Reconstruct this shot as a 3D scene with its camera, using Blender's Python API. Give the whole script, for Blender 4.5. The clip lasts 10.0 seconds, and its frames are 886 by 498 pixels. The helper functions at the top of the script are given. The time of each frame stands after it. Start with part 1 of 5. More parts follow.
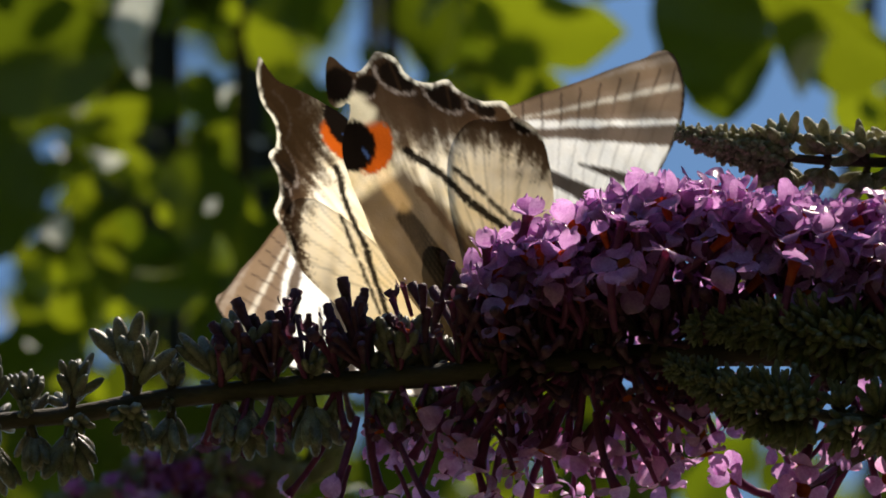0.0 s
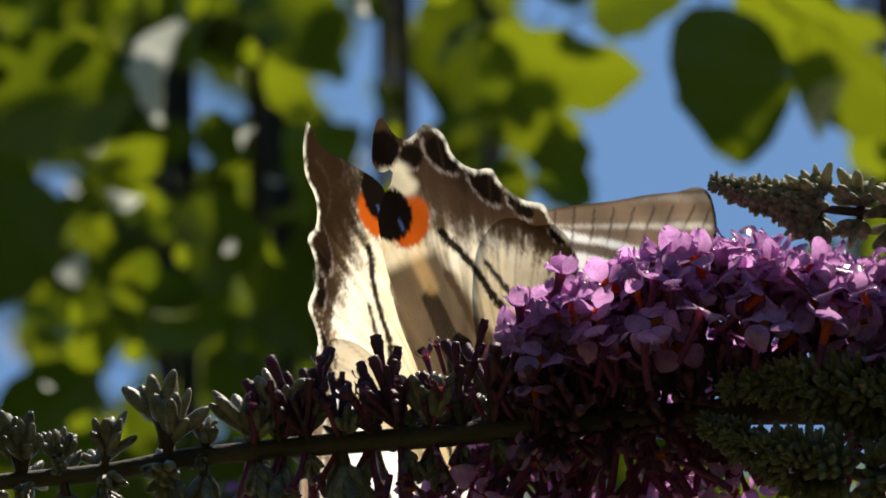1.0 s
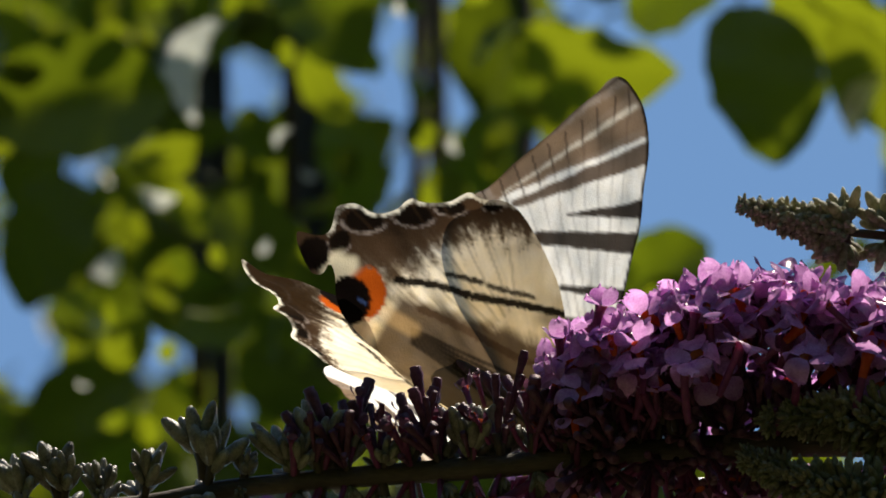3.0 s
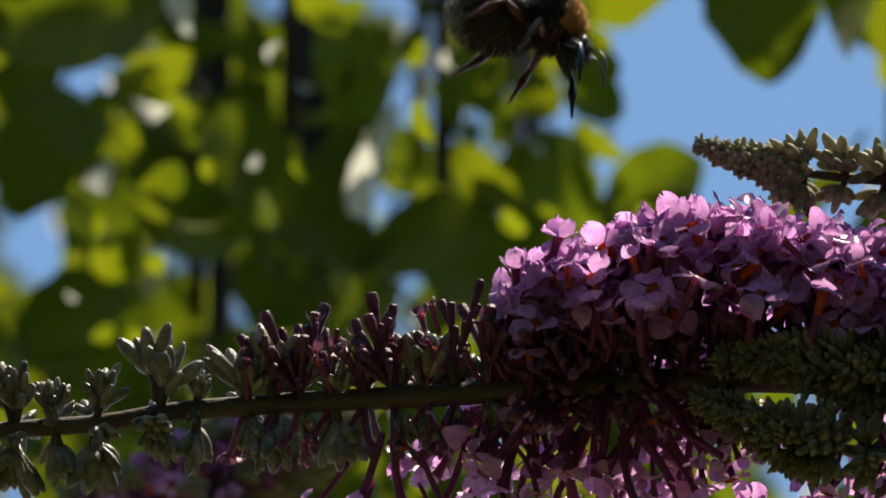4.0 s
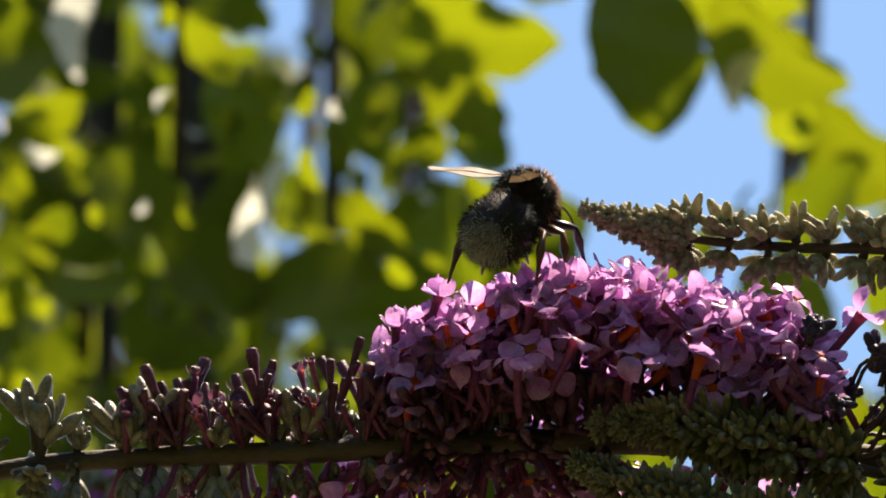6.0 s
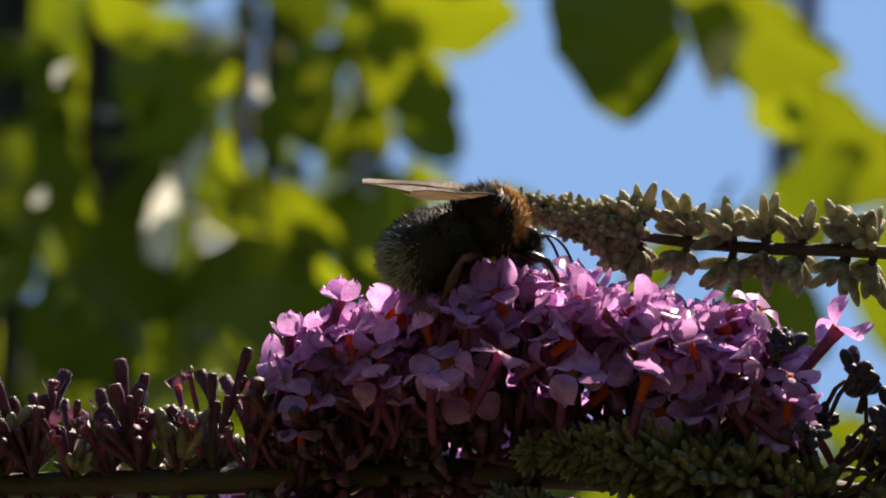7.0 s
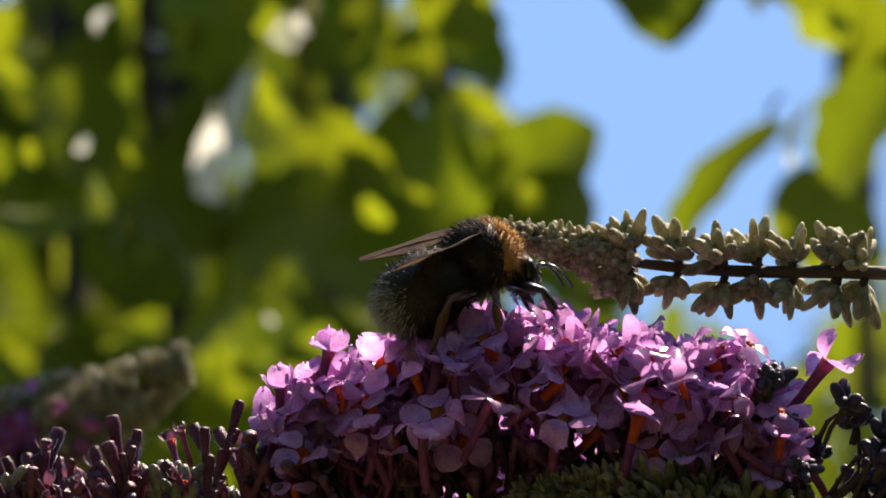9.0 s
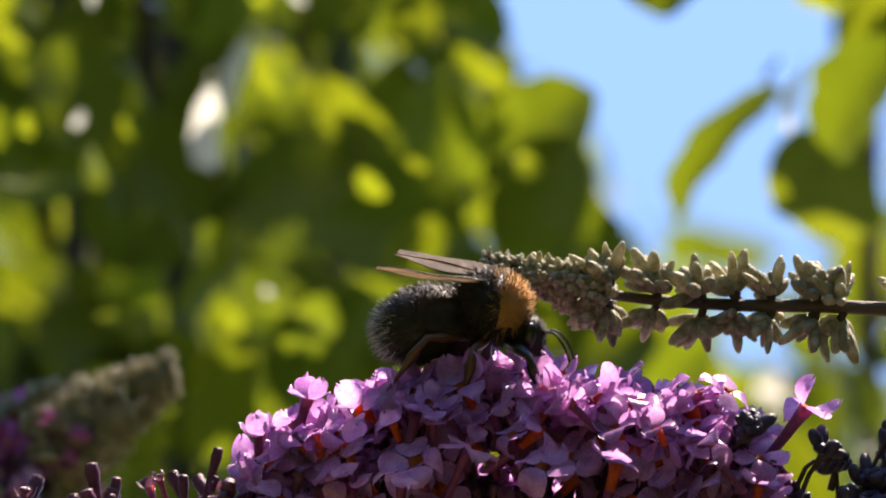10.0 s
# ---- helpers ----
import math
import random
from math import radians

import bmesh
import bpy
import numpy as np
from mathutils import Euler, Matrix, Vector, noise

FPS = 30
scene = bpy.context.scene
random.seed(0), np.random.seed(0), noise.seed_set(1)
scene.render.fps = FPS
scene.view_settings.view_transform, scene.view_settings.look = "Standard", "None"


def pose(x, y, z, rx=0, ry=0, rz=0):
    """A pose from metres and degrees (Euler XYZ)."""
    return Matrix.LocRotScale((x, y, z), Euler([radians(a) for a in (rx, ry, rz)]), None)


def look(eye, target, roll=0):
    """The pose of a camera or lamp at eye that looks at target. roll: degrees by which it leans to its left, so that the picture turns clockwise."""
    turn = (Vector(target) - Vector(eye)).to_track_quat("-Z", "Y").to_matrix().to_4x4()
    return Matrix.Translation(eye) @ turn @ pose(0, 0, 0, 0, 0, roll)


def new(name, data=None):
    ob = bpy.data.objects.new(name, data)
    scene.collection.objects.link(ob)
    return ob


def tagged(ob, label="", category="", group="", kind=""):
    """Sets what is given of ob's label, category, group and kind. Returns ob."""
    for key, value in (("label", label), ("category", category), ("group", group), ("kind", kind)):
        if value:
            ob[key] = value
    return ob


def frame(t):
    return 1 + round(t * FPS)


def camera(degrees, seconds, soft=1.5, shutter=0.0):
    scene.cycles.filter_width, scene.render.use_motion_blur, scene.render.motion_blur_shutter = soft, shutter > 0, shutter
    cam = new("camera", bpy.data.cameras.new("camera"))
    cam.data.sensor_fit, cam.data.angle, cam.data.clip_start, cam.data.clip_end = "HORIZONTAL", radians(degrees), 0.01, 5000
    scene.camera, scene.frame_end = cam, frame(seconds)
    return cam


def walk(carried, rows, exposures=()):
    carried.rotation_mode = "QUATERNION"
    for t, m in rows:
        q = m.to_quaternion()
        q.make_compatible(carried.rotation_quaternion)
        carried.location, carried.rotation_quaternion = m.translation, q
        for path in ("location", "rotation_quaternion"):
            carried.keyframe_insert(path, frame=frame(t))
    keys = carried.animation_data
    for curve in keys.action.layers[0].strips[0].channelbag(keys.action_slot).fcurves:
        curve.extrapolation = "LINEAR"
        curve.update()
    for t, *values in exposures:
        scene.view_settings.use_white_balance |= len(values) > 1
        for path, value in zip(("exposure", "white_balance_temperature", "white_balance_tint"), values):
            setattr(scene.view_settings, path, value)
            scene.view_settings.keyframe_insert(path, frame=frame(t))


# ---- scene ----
MM = 0.001
VIEW = Matrix.Translation((0.0, 0.0, 2.8)) @ Matrix.Rotation(radians(30), 4, "X")  # x right, y away, z up, seen upwards
DEG = 2.2014
FOC = 784 / math.tan(radians(DEG) / 2)


def V(x, y, d=0.0):
    """A point of the view frame at depth d from the flower's plane, by its picture place when the camera stands at the origin of its path."""
    return Vector(((x - 784) / FOC * (3 + d), d, (441 - y) / FOC * (3 + d)))


# ---------------------------------------------------------------- camera
cam = camera(DEG, 10.0, soft=1.8, shutter=0.1)
cam.data.dof.use_dof = True
cam.data.dof.focus_distance = 2.98
cam.data.dof.aperture_fstop = 90
PATH = [  # seconds, right, up, back (m), yaw, pitch, roll (degrees)
    (0.0, 0.0011, -0.0328, 3.0000, 0.0755, 0.6928, -1.108),
    (0.5, -0.0028, -0.0274, 3.0000, 0.1365, 0.5860, -1.057),
    (1.0, -0.0087, -0.0223, 3.0000, 0.1825, 0.6382, -1.042),
    (1.5, -0.0158, -0.0390, 3.0000, 0.2494, 0.8396, -0.847),
    (2.0, -0.0147, -0.0245, 3.0000, 0.2248, 0.6178, -0.152),
    (2.2, -0.0141, -0.0200, 3.0000, 0.2602, 0.5845, -0.876),
    (3.3, -0.0113, 0.0008, 3.0000, 0.1244, 0.2698, -0.949),
    (3.5, -0.0169, -0.0022, 3.0000, 0.1755, 0.2665, -0.829),
    (4.0, 0.0109, 0.0119, 3.0000, -0.1806, -0.0909, -0.350),
    (4.5, 0.0000, -0.0000, 3.0000, 0.0000, -0.0000, 0.000),
    (5.0, 0.0120, 0.0039, 3.0000, 0.0008, 0.0738, 0.283),
    (5.2, 0.0190, 0.0112, 3.0000, -0.0086, 0.0259, 0.333),
    (6.3, 0.0139, 0.0206, 3.0172, 0.1248, -0.0855, 0.617),
    (6.5, 0.0230, 0.0102, 2.8918, 0.0318, 0.0365, 1.184),
    (7.0, 0.0321, 0.0179, 2.5619, -0.0953, -0.0666, 1.144),
    (7.5, 0.0326, 0.0249, 2.5619, -0.1305, -0.1777, 1.187),
    (8.0, 0.0406, 0.0354, 2.5619, -0.3501, -0.3881, 0.920),
    (8.5, 0.0456, 0.0393, 2.5619, -0.4446, -0.5222, 0.455),
    (9.0, 0.0612, 0.0731, 2.5619, -0.7140, -1.1871, -0.871),
    (9.5, 0.0477, 0.0647, 2.5619, -0.5662, -1.1666, -0.276),
    (10.0, 0.0709, 0.1096, 2.5619, -0.8738, -1.8869, -1.091),
]
EXPOSURES = [(t, ev, kelvin, 10 if t < 6 else 16 if t < 9 else 18 if t < 10 else 22) for t, ev, kelvin in (
    (0.0, 0.4, 7000), (0.5, 0.5, 7000), (1.5, 0.52, 6950), (2.0, 0.65, 7000), (3.5, 0.5, 7100), (4.2, 1.0, 7500), (4.5, 1.22, 7700), (5.0, 1.65, 8200), (5.3, 1.65, 8200),
    (6.3, 1.32, 8000), (7.0, 1.1, 7700), (8.5, 1.08, 7400), (9.0, 1.4, 7450), (9.5, 1.66, 7700), (10.0, 1.72, 7250))]
walk(cam, [(t, VIEW @ Matrix.Translation((x, -b, u)) @ pose(0, 0, 0, 0, 0, -yaw) @ pose(0, 0, 0, 90 + pit, 0, 0) @ pose(0, 0, 0, 0, 0, rol))
           for t, x, u, b, yaw, pit, rol in PATH], EXPOSURES)

# ---------------------------------------------------------------- world and sun
SUN_IN_VIEW = Vector((0.30, 0.64, 0.70)).normalized()
SUN = VIEW.to_3x3() @ SUN_IN_VIEW
world = bpy.data.worlds.new("sky")
scene.world = world
world.use_nodes = True
wn = world.node_tree.nodes
sky = wn.new("ShaderNodeTexSky")
sky.sky_type = "NISHITA"
sky.sun_disc = False
sky.sun_elevation = math.asin(SUN.z)
sky.sun_rotation = math.atan2(SUN.x, SUN.y)
sky.air_density, sky.dust_density, sky.ozone_density = 0.75, 0.0, 1.2
wn["Background"].inputs["Strength"].default_value = 0.11
clear = wn.new("ShaderNodeMix")      # a clear, dry summer sky
clear.data_type, clear.blend_type = "RGBA", "MULTIPLY"
clear.inputs["Factor"].default_value = 1.0
clear.inputs["B"].default_value = (0.82, 1.0, 1.05, 1)
world.node_tree.links.new(sky.outputs[0], clear.inputs["A"])
world.node_tree.links.new(clear.outputs["Result"], wn["Background"].inputs["Color"])
sun = new("sun", bpy.data.lights.new("sun", "SUN"))
sun.data.energy, sun.data.angle, sun.data.color = 5.0, radians(0.53), (1.0, 0.93, 0.82)
sun.matrix_world = look(SUN * 10 + Vector((0, 0, 2)), (0, 0, 2))


# ---------------------------------------------------------------- materials
def nodes_of(name):
    m = bpy.data.materials.new(name)
    m.use_nodes = True
    t = m.node_tree
    t.nodes.clear()
    return m, t, t.nodes, t.links


def thin(name, dark, light, trans=0.5, scale=300.0, rough=0.5, gloss=0.25, tint=None, vary=0.12, bump=0.15, attr="", stretch=(1, 1, 1)):
    """A thin or fleshy living surface: diffuse and translucent, with two scales of noise, a value shift for each object and a soft gloss."""
    m, t, n, l = nodes_of(name)
    out = n.new("ShaderNodeOutputMaterial")
    co = n.new("ShaderNodeTexCoord")
    mp = n.new("ShaderNodeMapping")
    mp.inputs["Scale"].default_value = stretch
    l.new(co.outputs["Object"], mp.inputs["Vector"])
    big, fine = n.new("ShaderNodeTexNoise"), n.new("ShaderNodeTexNoise")
    big.inputs["Scale"].default_value, big.inputs["Detail"].default_value = scale, 3
    fine.inputs["Scale"].default_value, fine.inputs["Detail"].default_value = scale * 7, 4
    l.new(mp.outputs[0], big.inputs["Vector"])
    l.new(mp.outputs[0], fine.inputs["Vector"])
    ramp = n.new("ShaderNodeValToRGB")
    ramp.color_ramp.elements[0].position, ramp.color_ramp.elements[1].position = 0.32, 0.68
    ramp.color_ramp.elements[0].color, ramp.color_ramp.elements[1].color = (*dark, 1), (*light, 1)
    add = n.new("ShaderNodeMix")
    add.data_type = "FLOAT"
    add.inputs["Factor"].default_value = 0.35
    l.new(big.outputs["Fac"], add.inputs["A"])
    l.new(fine.outputs["Fac"], add.inputs["B"])
    l.new(add.outputs["Result"], ramp.inputs["Fac"])
    col = ramp.outputs["Color"]
    if attr:
        at = n.new("ShaderNodeVertexColor")
        at.layer_name = attr
        mul = n.new("ShaderNodeMix")
        mul.data_type, mul.blend_type = "RGBA", "MULTIPLY"
        mul.inputs["Factor"].default_value = 1.0
        l.new(at.outputs["Color"], mul.inputs["A"])
        l.new(col, mul.inputs["B"])
        col = mul.outputs["Result"]
    info = n.new("ShaderNodeObjectInfo")
    isl = n.new("ShaderNodeNewGeometry")
    mix = n.new("ShaderNodeMath")
    mix.operation = "ADD"
    l.new(info.outputs["Random"], mix.inputs[0])
    l.new(isl.outputs["Random Per Island"], mix.inputs[1])
    rng = n.new("ShaderNodeMapRange")
    rng.inputs["From Max"].default_value = 2.0
    rng.inputs["To Min"].default_value, rng.inputs["To Max"].default_value = 1 - vary * 2, 1 + vary * 2
    l.new(mix.outputs[0], rng.inputs["Value"])
    hsv = n.new("ShaderNodeHueSaturation")
    l.new(rng.outputs[0], hsv.inputs["Value"])
    l.new(col, hsv.inputs["Color"])
    bp = n.new("ShaderNodeBump")
    bp.inputs["Strength"].default_value, bp.inputs["Distance"].default_value = bump, 0.0004
    l.new(fine.outputs["Fac"], bp.inputs["Height"])
    pr = n.new("ShaderNodeBsdfPrincipled")
    pr.inputs["Roughness"].default_value = rough
    pr.inputs["Specular IOR Level"].default_value = gloss
    l.new(hsv.outputs["Color"], pr.inputs["Base Color"])
    l.new(bp.outputs[0], pr.inputs["Normal"])
    if trans > 0:
        tr = n.new("ShaderNodeBsdfTranslucent")
        l.new(bp.outputs[0], tr.inputs["Normal"])
        if tint:
            tm = n.new("ShaderNodeMix")
            tm.data_type, tm.blend_type = "RGBA", "MULTIPLY"
            tm.inputs["Factor"].default_value = 1.0
            tm.inputs["B"].default_value = (*tint, 1)
            l.new(hsv.outputs["Color"], tm.inputs["A"])
            l.new(tm.outputs["Result"], tr.inputs["Color"])
        else:
            l.new(hsv.outputs["Color"], tr.inputs["Color"])
        ms = n.new("ShaderNodeMixShader")
        ms.inputs["Fac"].default_value = trans
        l.new(pr.outputs[0], ms.inputs[1])
        l.new(tr.outputs[0], ms.inputs[2])
        l.new(ms.outputs[0], out.inputs["Surface"])
    else:
        l.new(pr.outputs[0], out.inputs["Surface"])
    return m


PETAL = thin("lilac_petal", (0.36, 0.105, 0.375), (0.74, 0.42, 0.74), 0.58, 420, 0.30, 0.6, vary=0.20)
PETAL_MAGENTA = thin("magenta_lilac_petal", (0.50, 0.16, 0.40), (0.86, 0.52, 0.76), 0.68, 420, 0.36, 0.5, vary=0.2)
PETAL_DEEP = thin("magenta_young_petal", (0.36, 0.06, 0.24), (0.60, 0.20, 0.45), 0.55, 420, 0.40, 0.4, vary=0.2)
TUBE = thin("purple_tube", (0.12, 0.022, 0.085), (0.26, 0.055, 0.16), 0.25, 700, 0.45, 0.35, tint=(1.2, 0.8, 0.8))
THROAT = thin("orange_throat", (0.60, 0.08, 0.03), (0.85, 0.20, 0.05), 0.55, 700, 0.5, 0.3)
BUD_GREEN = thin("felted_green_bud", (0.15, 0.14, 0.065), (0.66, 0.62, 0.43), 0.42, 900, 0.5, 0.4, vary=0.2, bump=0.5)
# the felted green bud again, its colour darkened for twigs in the flowers' shade
BUD_SHADED = thin("shaded_felted_green_bud", (0.07, 0.068, 0.034), (0.42, 0.39, 0.25), 0.38, 900, 0.45, 0.45, vary=0.25, bump=0.5)
BUD_PURPLE = thin("purple_bud", (0.060, 0.018, 0.040), (0.20, 0.075, 0.13), 0.35, 900, 0.45, 0.35, vary=0.2, bump=0.3)
BUD_GREY = thin("dull_grey_green_bud", (0.06, 0.056, 0.038), (0.38, 0.355, 0.27), 0.34, 900, 0.36, 0.6, vary=0.22, bump=0.4)
STEM_MAT = thin("purple_brown_stem", (0.035, 0.026, 0.022), (0.10, 0.075, 0.05), 0.0, 400, 0.6, 0.25, bump=0.4, stretch=(0.3, 1, 1))
DRIED = thin("dried_blue_black_flower", (0.018, 0.014, 0.035), (0.06, 0.045, 0.10), 0.15, 900, 0.5, 0.35, vary=0.2)
LEAF = thin("green_leaf", (0.042, 0.070, 0.012), (0.085, 0.122, 0.020), 0.5, 90, 0.42, 0.3, tint=(2.2, 1.95, 0.45), vary=0.30, bump=0.1)
LEAF_YOUNG = thin("young_yellow_green_leaf", (0.066, 0.098, 0.012), (0.126, 0.160, 0.020), 0.55, 90, 0.40, 0.4, tint=(2.05, 1.85, 0.5), vary=0.24, bump=0.1)
# sun shine on leaves is put into this whitish base colour
LEAF_SHINE = thin("pale_leaf_with_painted_shine", (0.58, 0.61, 0.54), (0.80, 0.82, 0.76), 0.45, 90, 0.5, 0.3, vary=0.08, bump=0.1)
BARK = thin("dark_bark", (0.02, 0.017, 0.012), (0.06, 0.05, 0.035), 0.0, 120, 0.8, 0.15, bump=0.6)
WING = thin("scaled_butterfly_wing", (0.90, 0.90, 0.90), (1.0, 1.0, 1.0), 0.78, 500, 0.65, 0.06, vary=0.0, bump=0.2, attr="paint")
BODY_DARK = thin("dark_hairy_body", (0.02, 0.017, 0.013), (0.08, 0.065, 0.05), 0.0, 900, 0.7, 0.2)
FUR_BLACK = thin("black_fur", (0.008, 0.006, 0.005), (0.030, 0.021, 0.015), 0.0, 900, 0.55, 0.3)
FUR_YELLOW = thin("tawny_yellow_fur", (0.42, 0.21, 0.06), (0.62, 0.34, 0.11), 0.25, 900, 0.6, 0.2)
FUR_GREY = thin("grey_brown_fur", (0.06, 0.056, 0.054), (0.18, 0.17, 0.168), 0.1, 900, 0.6, 0.2)
FUR_WHITE = thin("white_fur", (0.36, 0.36, 0.37), (0.64, 0.64, 0.66), 0.25, 900, 0.6, 0.2)
CHITIN = thin("black_chitin", (0.006, 0.005, 0.005), (0.016, 0.012, 0.010), 0.0, 900, 0.25, 0.5)
LEG_BROWN = thin("brown_leg", (0.05, 0.018, 0.008), (0.14, 0.05, 0.02), 0.0, 900, 0.35, 0.45)
BEE_WING = thin("smoky_brown_wing", (0.07, 0.045, 0.026), (0.18, 0.12, 0.07), 0.6, 500, 0.45, 0.25, stretch=(0.4, 1, 1), bump=0.3)
GROUND = thin("dry_grassy_soil", (0.075, 0.070, 0.040), (0.15, 0.135, 0.080), 0.0, 3.0, 0.9, 0.1, bump=0.3)


# ---------------------------------------------------------------- mesh helpers
def mesh_of(name, bm, *mats, smooth=True):
    me = bpy.data.meshes.new(name)
    bm.to_mesh(me)
    bm.free()
    for m in mats:
        me.materials.append(m)
    if smooth:
        me.polygons.foreach_set("use_smooth", [True] * len(me.polygons))
    return me


def part(name, data, parent, m=None, label=""):
    """Links a mesh as one object under a thing or a part; m is its pose in the parent's space."""
    ob = new(name, data)
    ob.parent = parent
    if m is not None:
        ob.matrix_basis = m
    return tagged(ob, label)


def ring(bm, c, ax, r, n, side=None):
    ax = ax.normalized()
    u = ax.cross(Vector((0.31, 0.17, 0.93)) if side is None else side).normalized()
    w = ax.cross(u)
    return [bm.verts.new(c + (u * math.cos(a) + w * math.sin(a)) * r) for a in (2 * math.pi * k / n for k in range(n))]


def skin(bm, rings, mat=0, cap=True):
    for a, b in zip(rings, rings[1:]):
        n = len(a)
        for k in range(n):
            f = bm.faces.new((a[k], a[(k + 1) % n], b[(k + 1) % n], b[k]))
            f.material_index = mat
    if cap:
        for r in (rings[0][::-1], rings[-1]):
            bm.faces.new(r).material_index = mat


def tube(bm, pts, radii, n=7, mat=0):
    pts = [Vector(p) for p in pts]
    rings = []
    for i, p in enumerate(pts):
        ax = pts[min(i + 1, len(pts) - 1)] - pts[max(i - 1, 0)]
        rings.append(ring(bm, p, ax, radii[i] if hasattr(radii, "__len__") else radii, n))
    skin(bm, rings, mat)


def pod(bm, base, ax, length, rad, mat=0, n=7, prof=((0, 0.30), (0.18, 0.72), (0.45, 1.0), (0.75, 0.90), (0.92, 0.60), (1.0, 0.25))):
    """A bud: a body of revolution along ax."""
    ax = Vector(ax).normalized()
    skin(bm, [ring(bm, base + ax * (length * h), ax, rad * r, n) for h, r in prof], mat)


def rvec(rnd, s=1.0):
    return Vector((rnd.gauss(0, s), rnd.gauss(0, s), rnd.gauss(0, s)))


def smooth_line(pts, k=6):
    """Catmull-Rom through the points."""
    pts = [Vector(p) for p in pts]
    q = [pts[0] * 2 - pts[1], *pts, pts[-1] * 2 - pts[-2]]
    out = []
    for a, b, c, d in zip(q, q[1:], q[2:], q[3:]):
        for j in range(k):
            t = j / k
            out.append(0.5 * ((2 * b) + (c - a) * t + (2 * a - 5 * b + 4 * c - d) * t * t + (3 * b - a - 3 * c + d) * t ** 3))
    return out + [pts[-1]]


def toward(ax, spin=0.0):
    """Rotation that takes +z to ax, with a spin about it."""
    return Vector(ax).to_track_quat("Z", "Y").to_matrix().to_4x4() @ Matrix.Rotation(spin, 4, "Z")


def thing(name, m, label, category, group="", kind=""):
    ob = new(name)
    ob.empty_display_size = 0.02
    ob.matrix_basis = m
    return tagged(ob, label, category, group, kind)


# ---------------------------------------------------------------- ground
def make_ground():
    bm = bmesh.new()
    n = 60
    grid = [[bm.verts.new(((i / n - 0.5) * 2 * 900 * abs(i / n - 0.5) * 2, (j / n - 0.5) * 2 * 900 * abs(j / n - 0.5) * 2, 0)) for j in range(n + 1)] for i in range(n + 1)]
    for row in grid:
        for v in row:
            v.co.z = 0.06 * noise.noise(v.co * 0.5) * (1 if v.co.length > 1.5 else 0)
    for i in range(n):
        for j in range(n):
            bm.faces.new((grid[i][j], grid[i + 1][j], grid[i + 1][j + 1], grid[i][j + 1]))
    ob = new("ground", mesh_of("ground", bm, GROUND))
    tagged(ob, "dry grassy garden ground reaching the horizon", "ground", kind="structure")


make_ground()


def make_sky_block():
    """A tall unseen leafy wall, added behind the camera and on both sides to block sky light."""
    way = [Vector(p) for p in ((-2.6, 1.6, 0), (-2.6, -4.3, 0), (2.6, -4.3, 0), (2.6, 1.6, 0))]
    bm = bmesh.new()
    cols = []
    for a, b in zip(way, way[1:]):
        n = int((b - a).length / 0.12)
        inward = Vector((0, 0, 1)).cross(b - a).normalized()
        cols += [(a.lerp(b, k / n), inward) for k in range(n)]
    cols.append((way[-1], inward))
    k, top = 40, 4.8
    rows = [[bm.verts.new(p + Vector((0, 0, top * j / k)) + w * 0.16 * noise.noise(Vector((i * 0.8, j * 0.9, 0)))) for i, (p, w) in enumerate(cols)] for j in range(k + 1)]
    mid = Vector((0, -1.3, 0))
    for z in (top, 0.0):
        rows.append([bm.verts.new(mid + (p - mid) * 1.35 + Vector((0, 0, z))) for p, w in cols])
    for a, b in zip(rows, rows[1:]):
        for i in range(len(cols) - 1):
            bm.faces.new((a[i], a[i + 1], b[i + 1], b[i]))
    tagged(new("hedge_wall", mesh_of("hedge_wall", bm, LEAF)), "unseen dark green wall added to block sky light", "hedge", kind="structure")


make_sky_block()


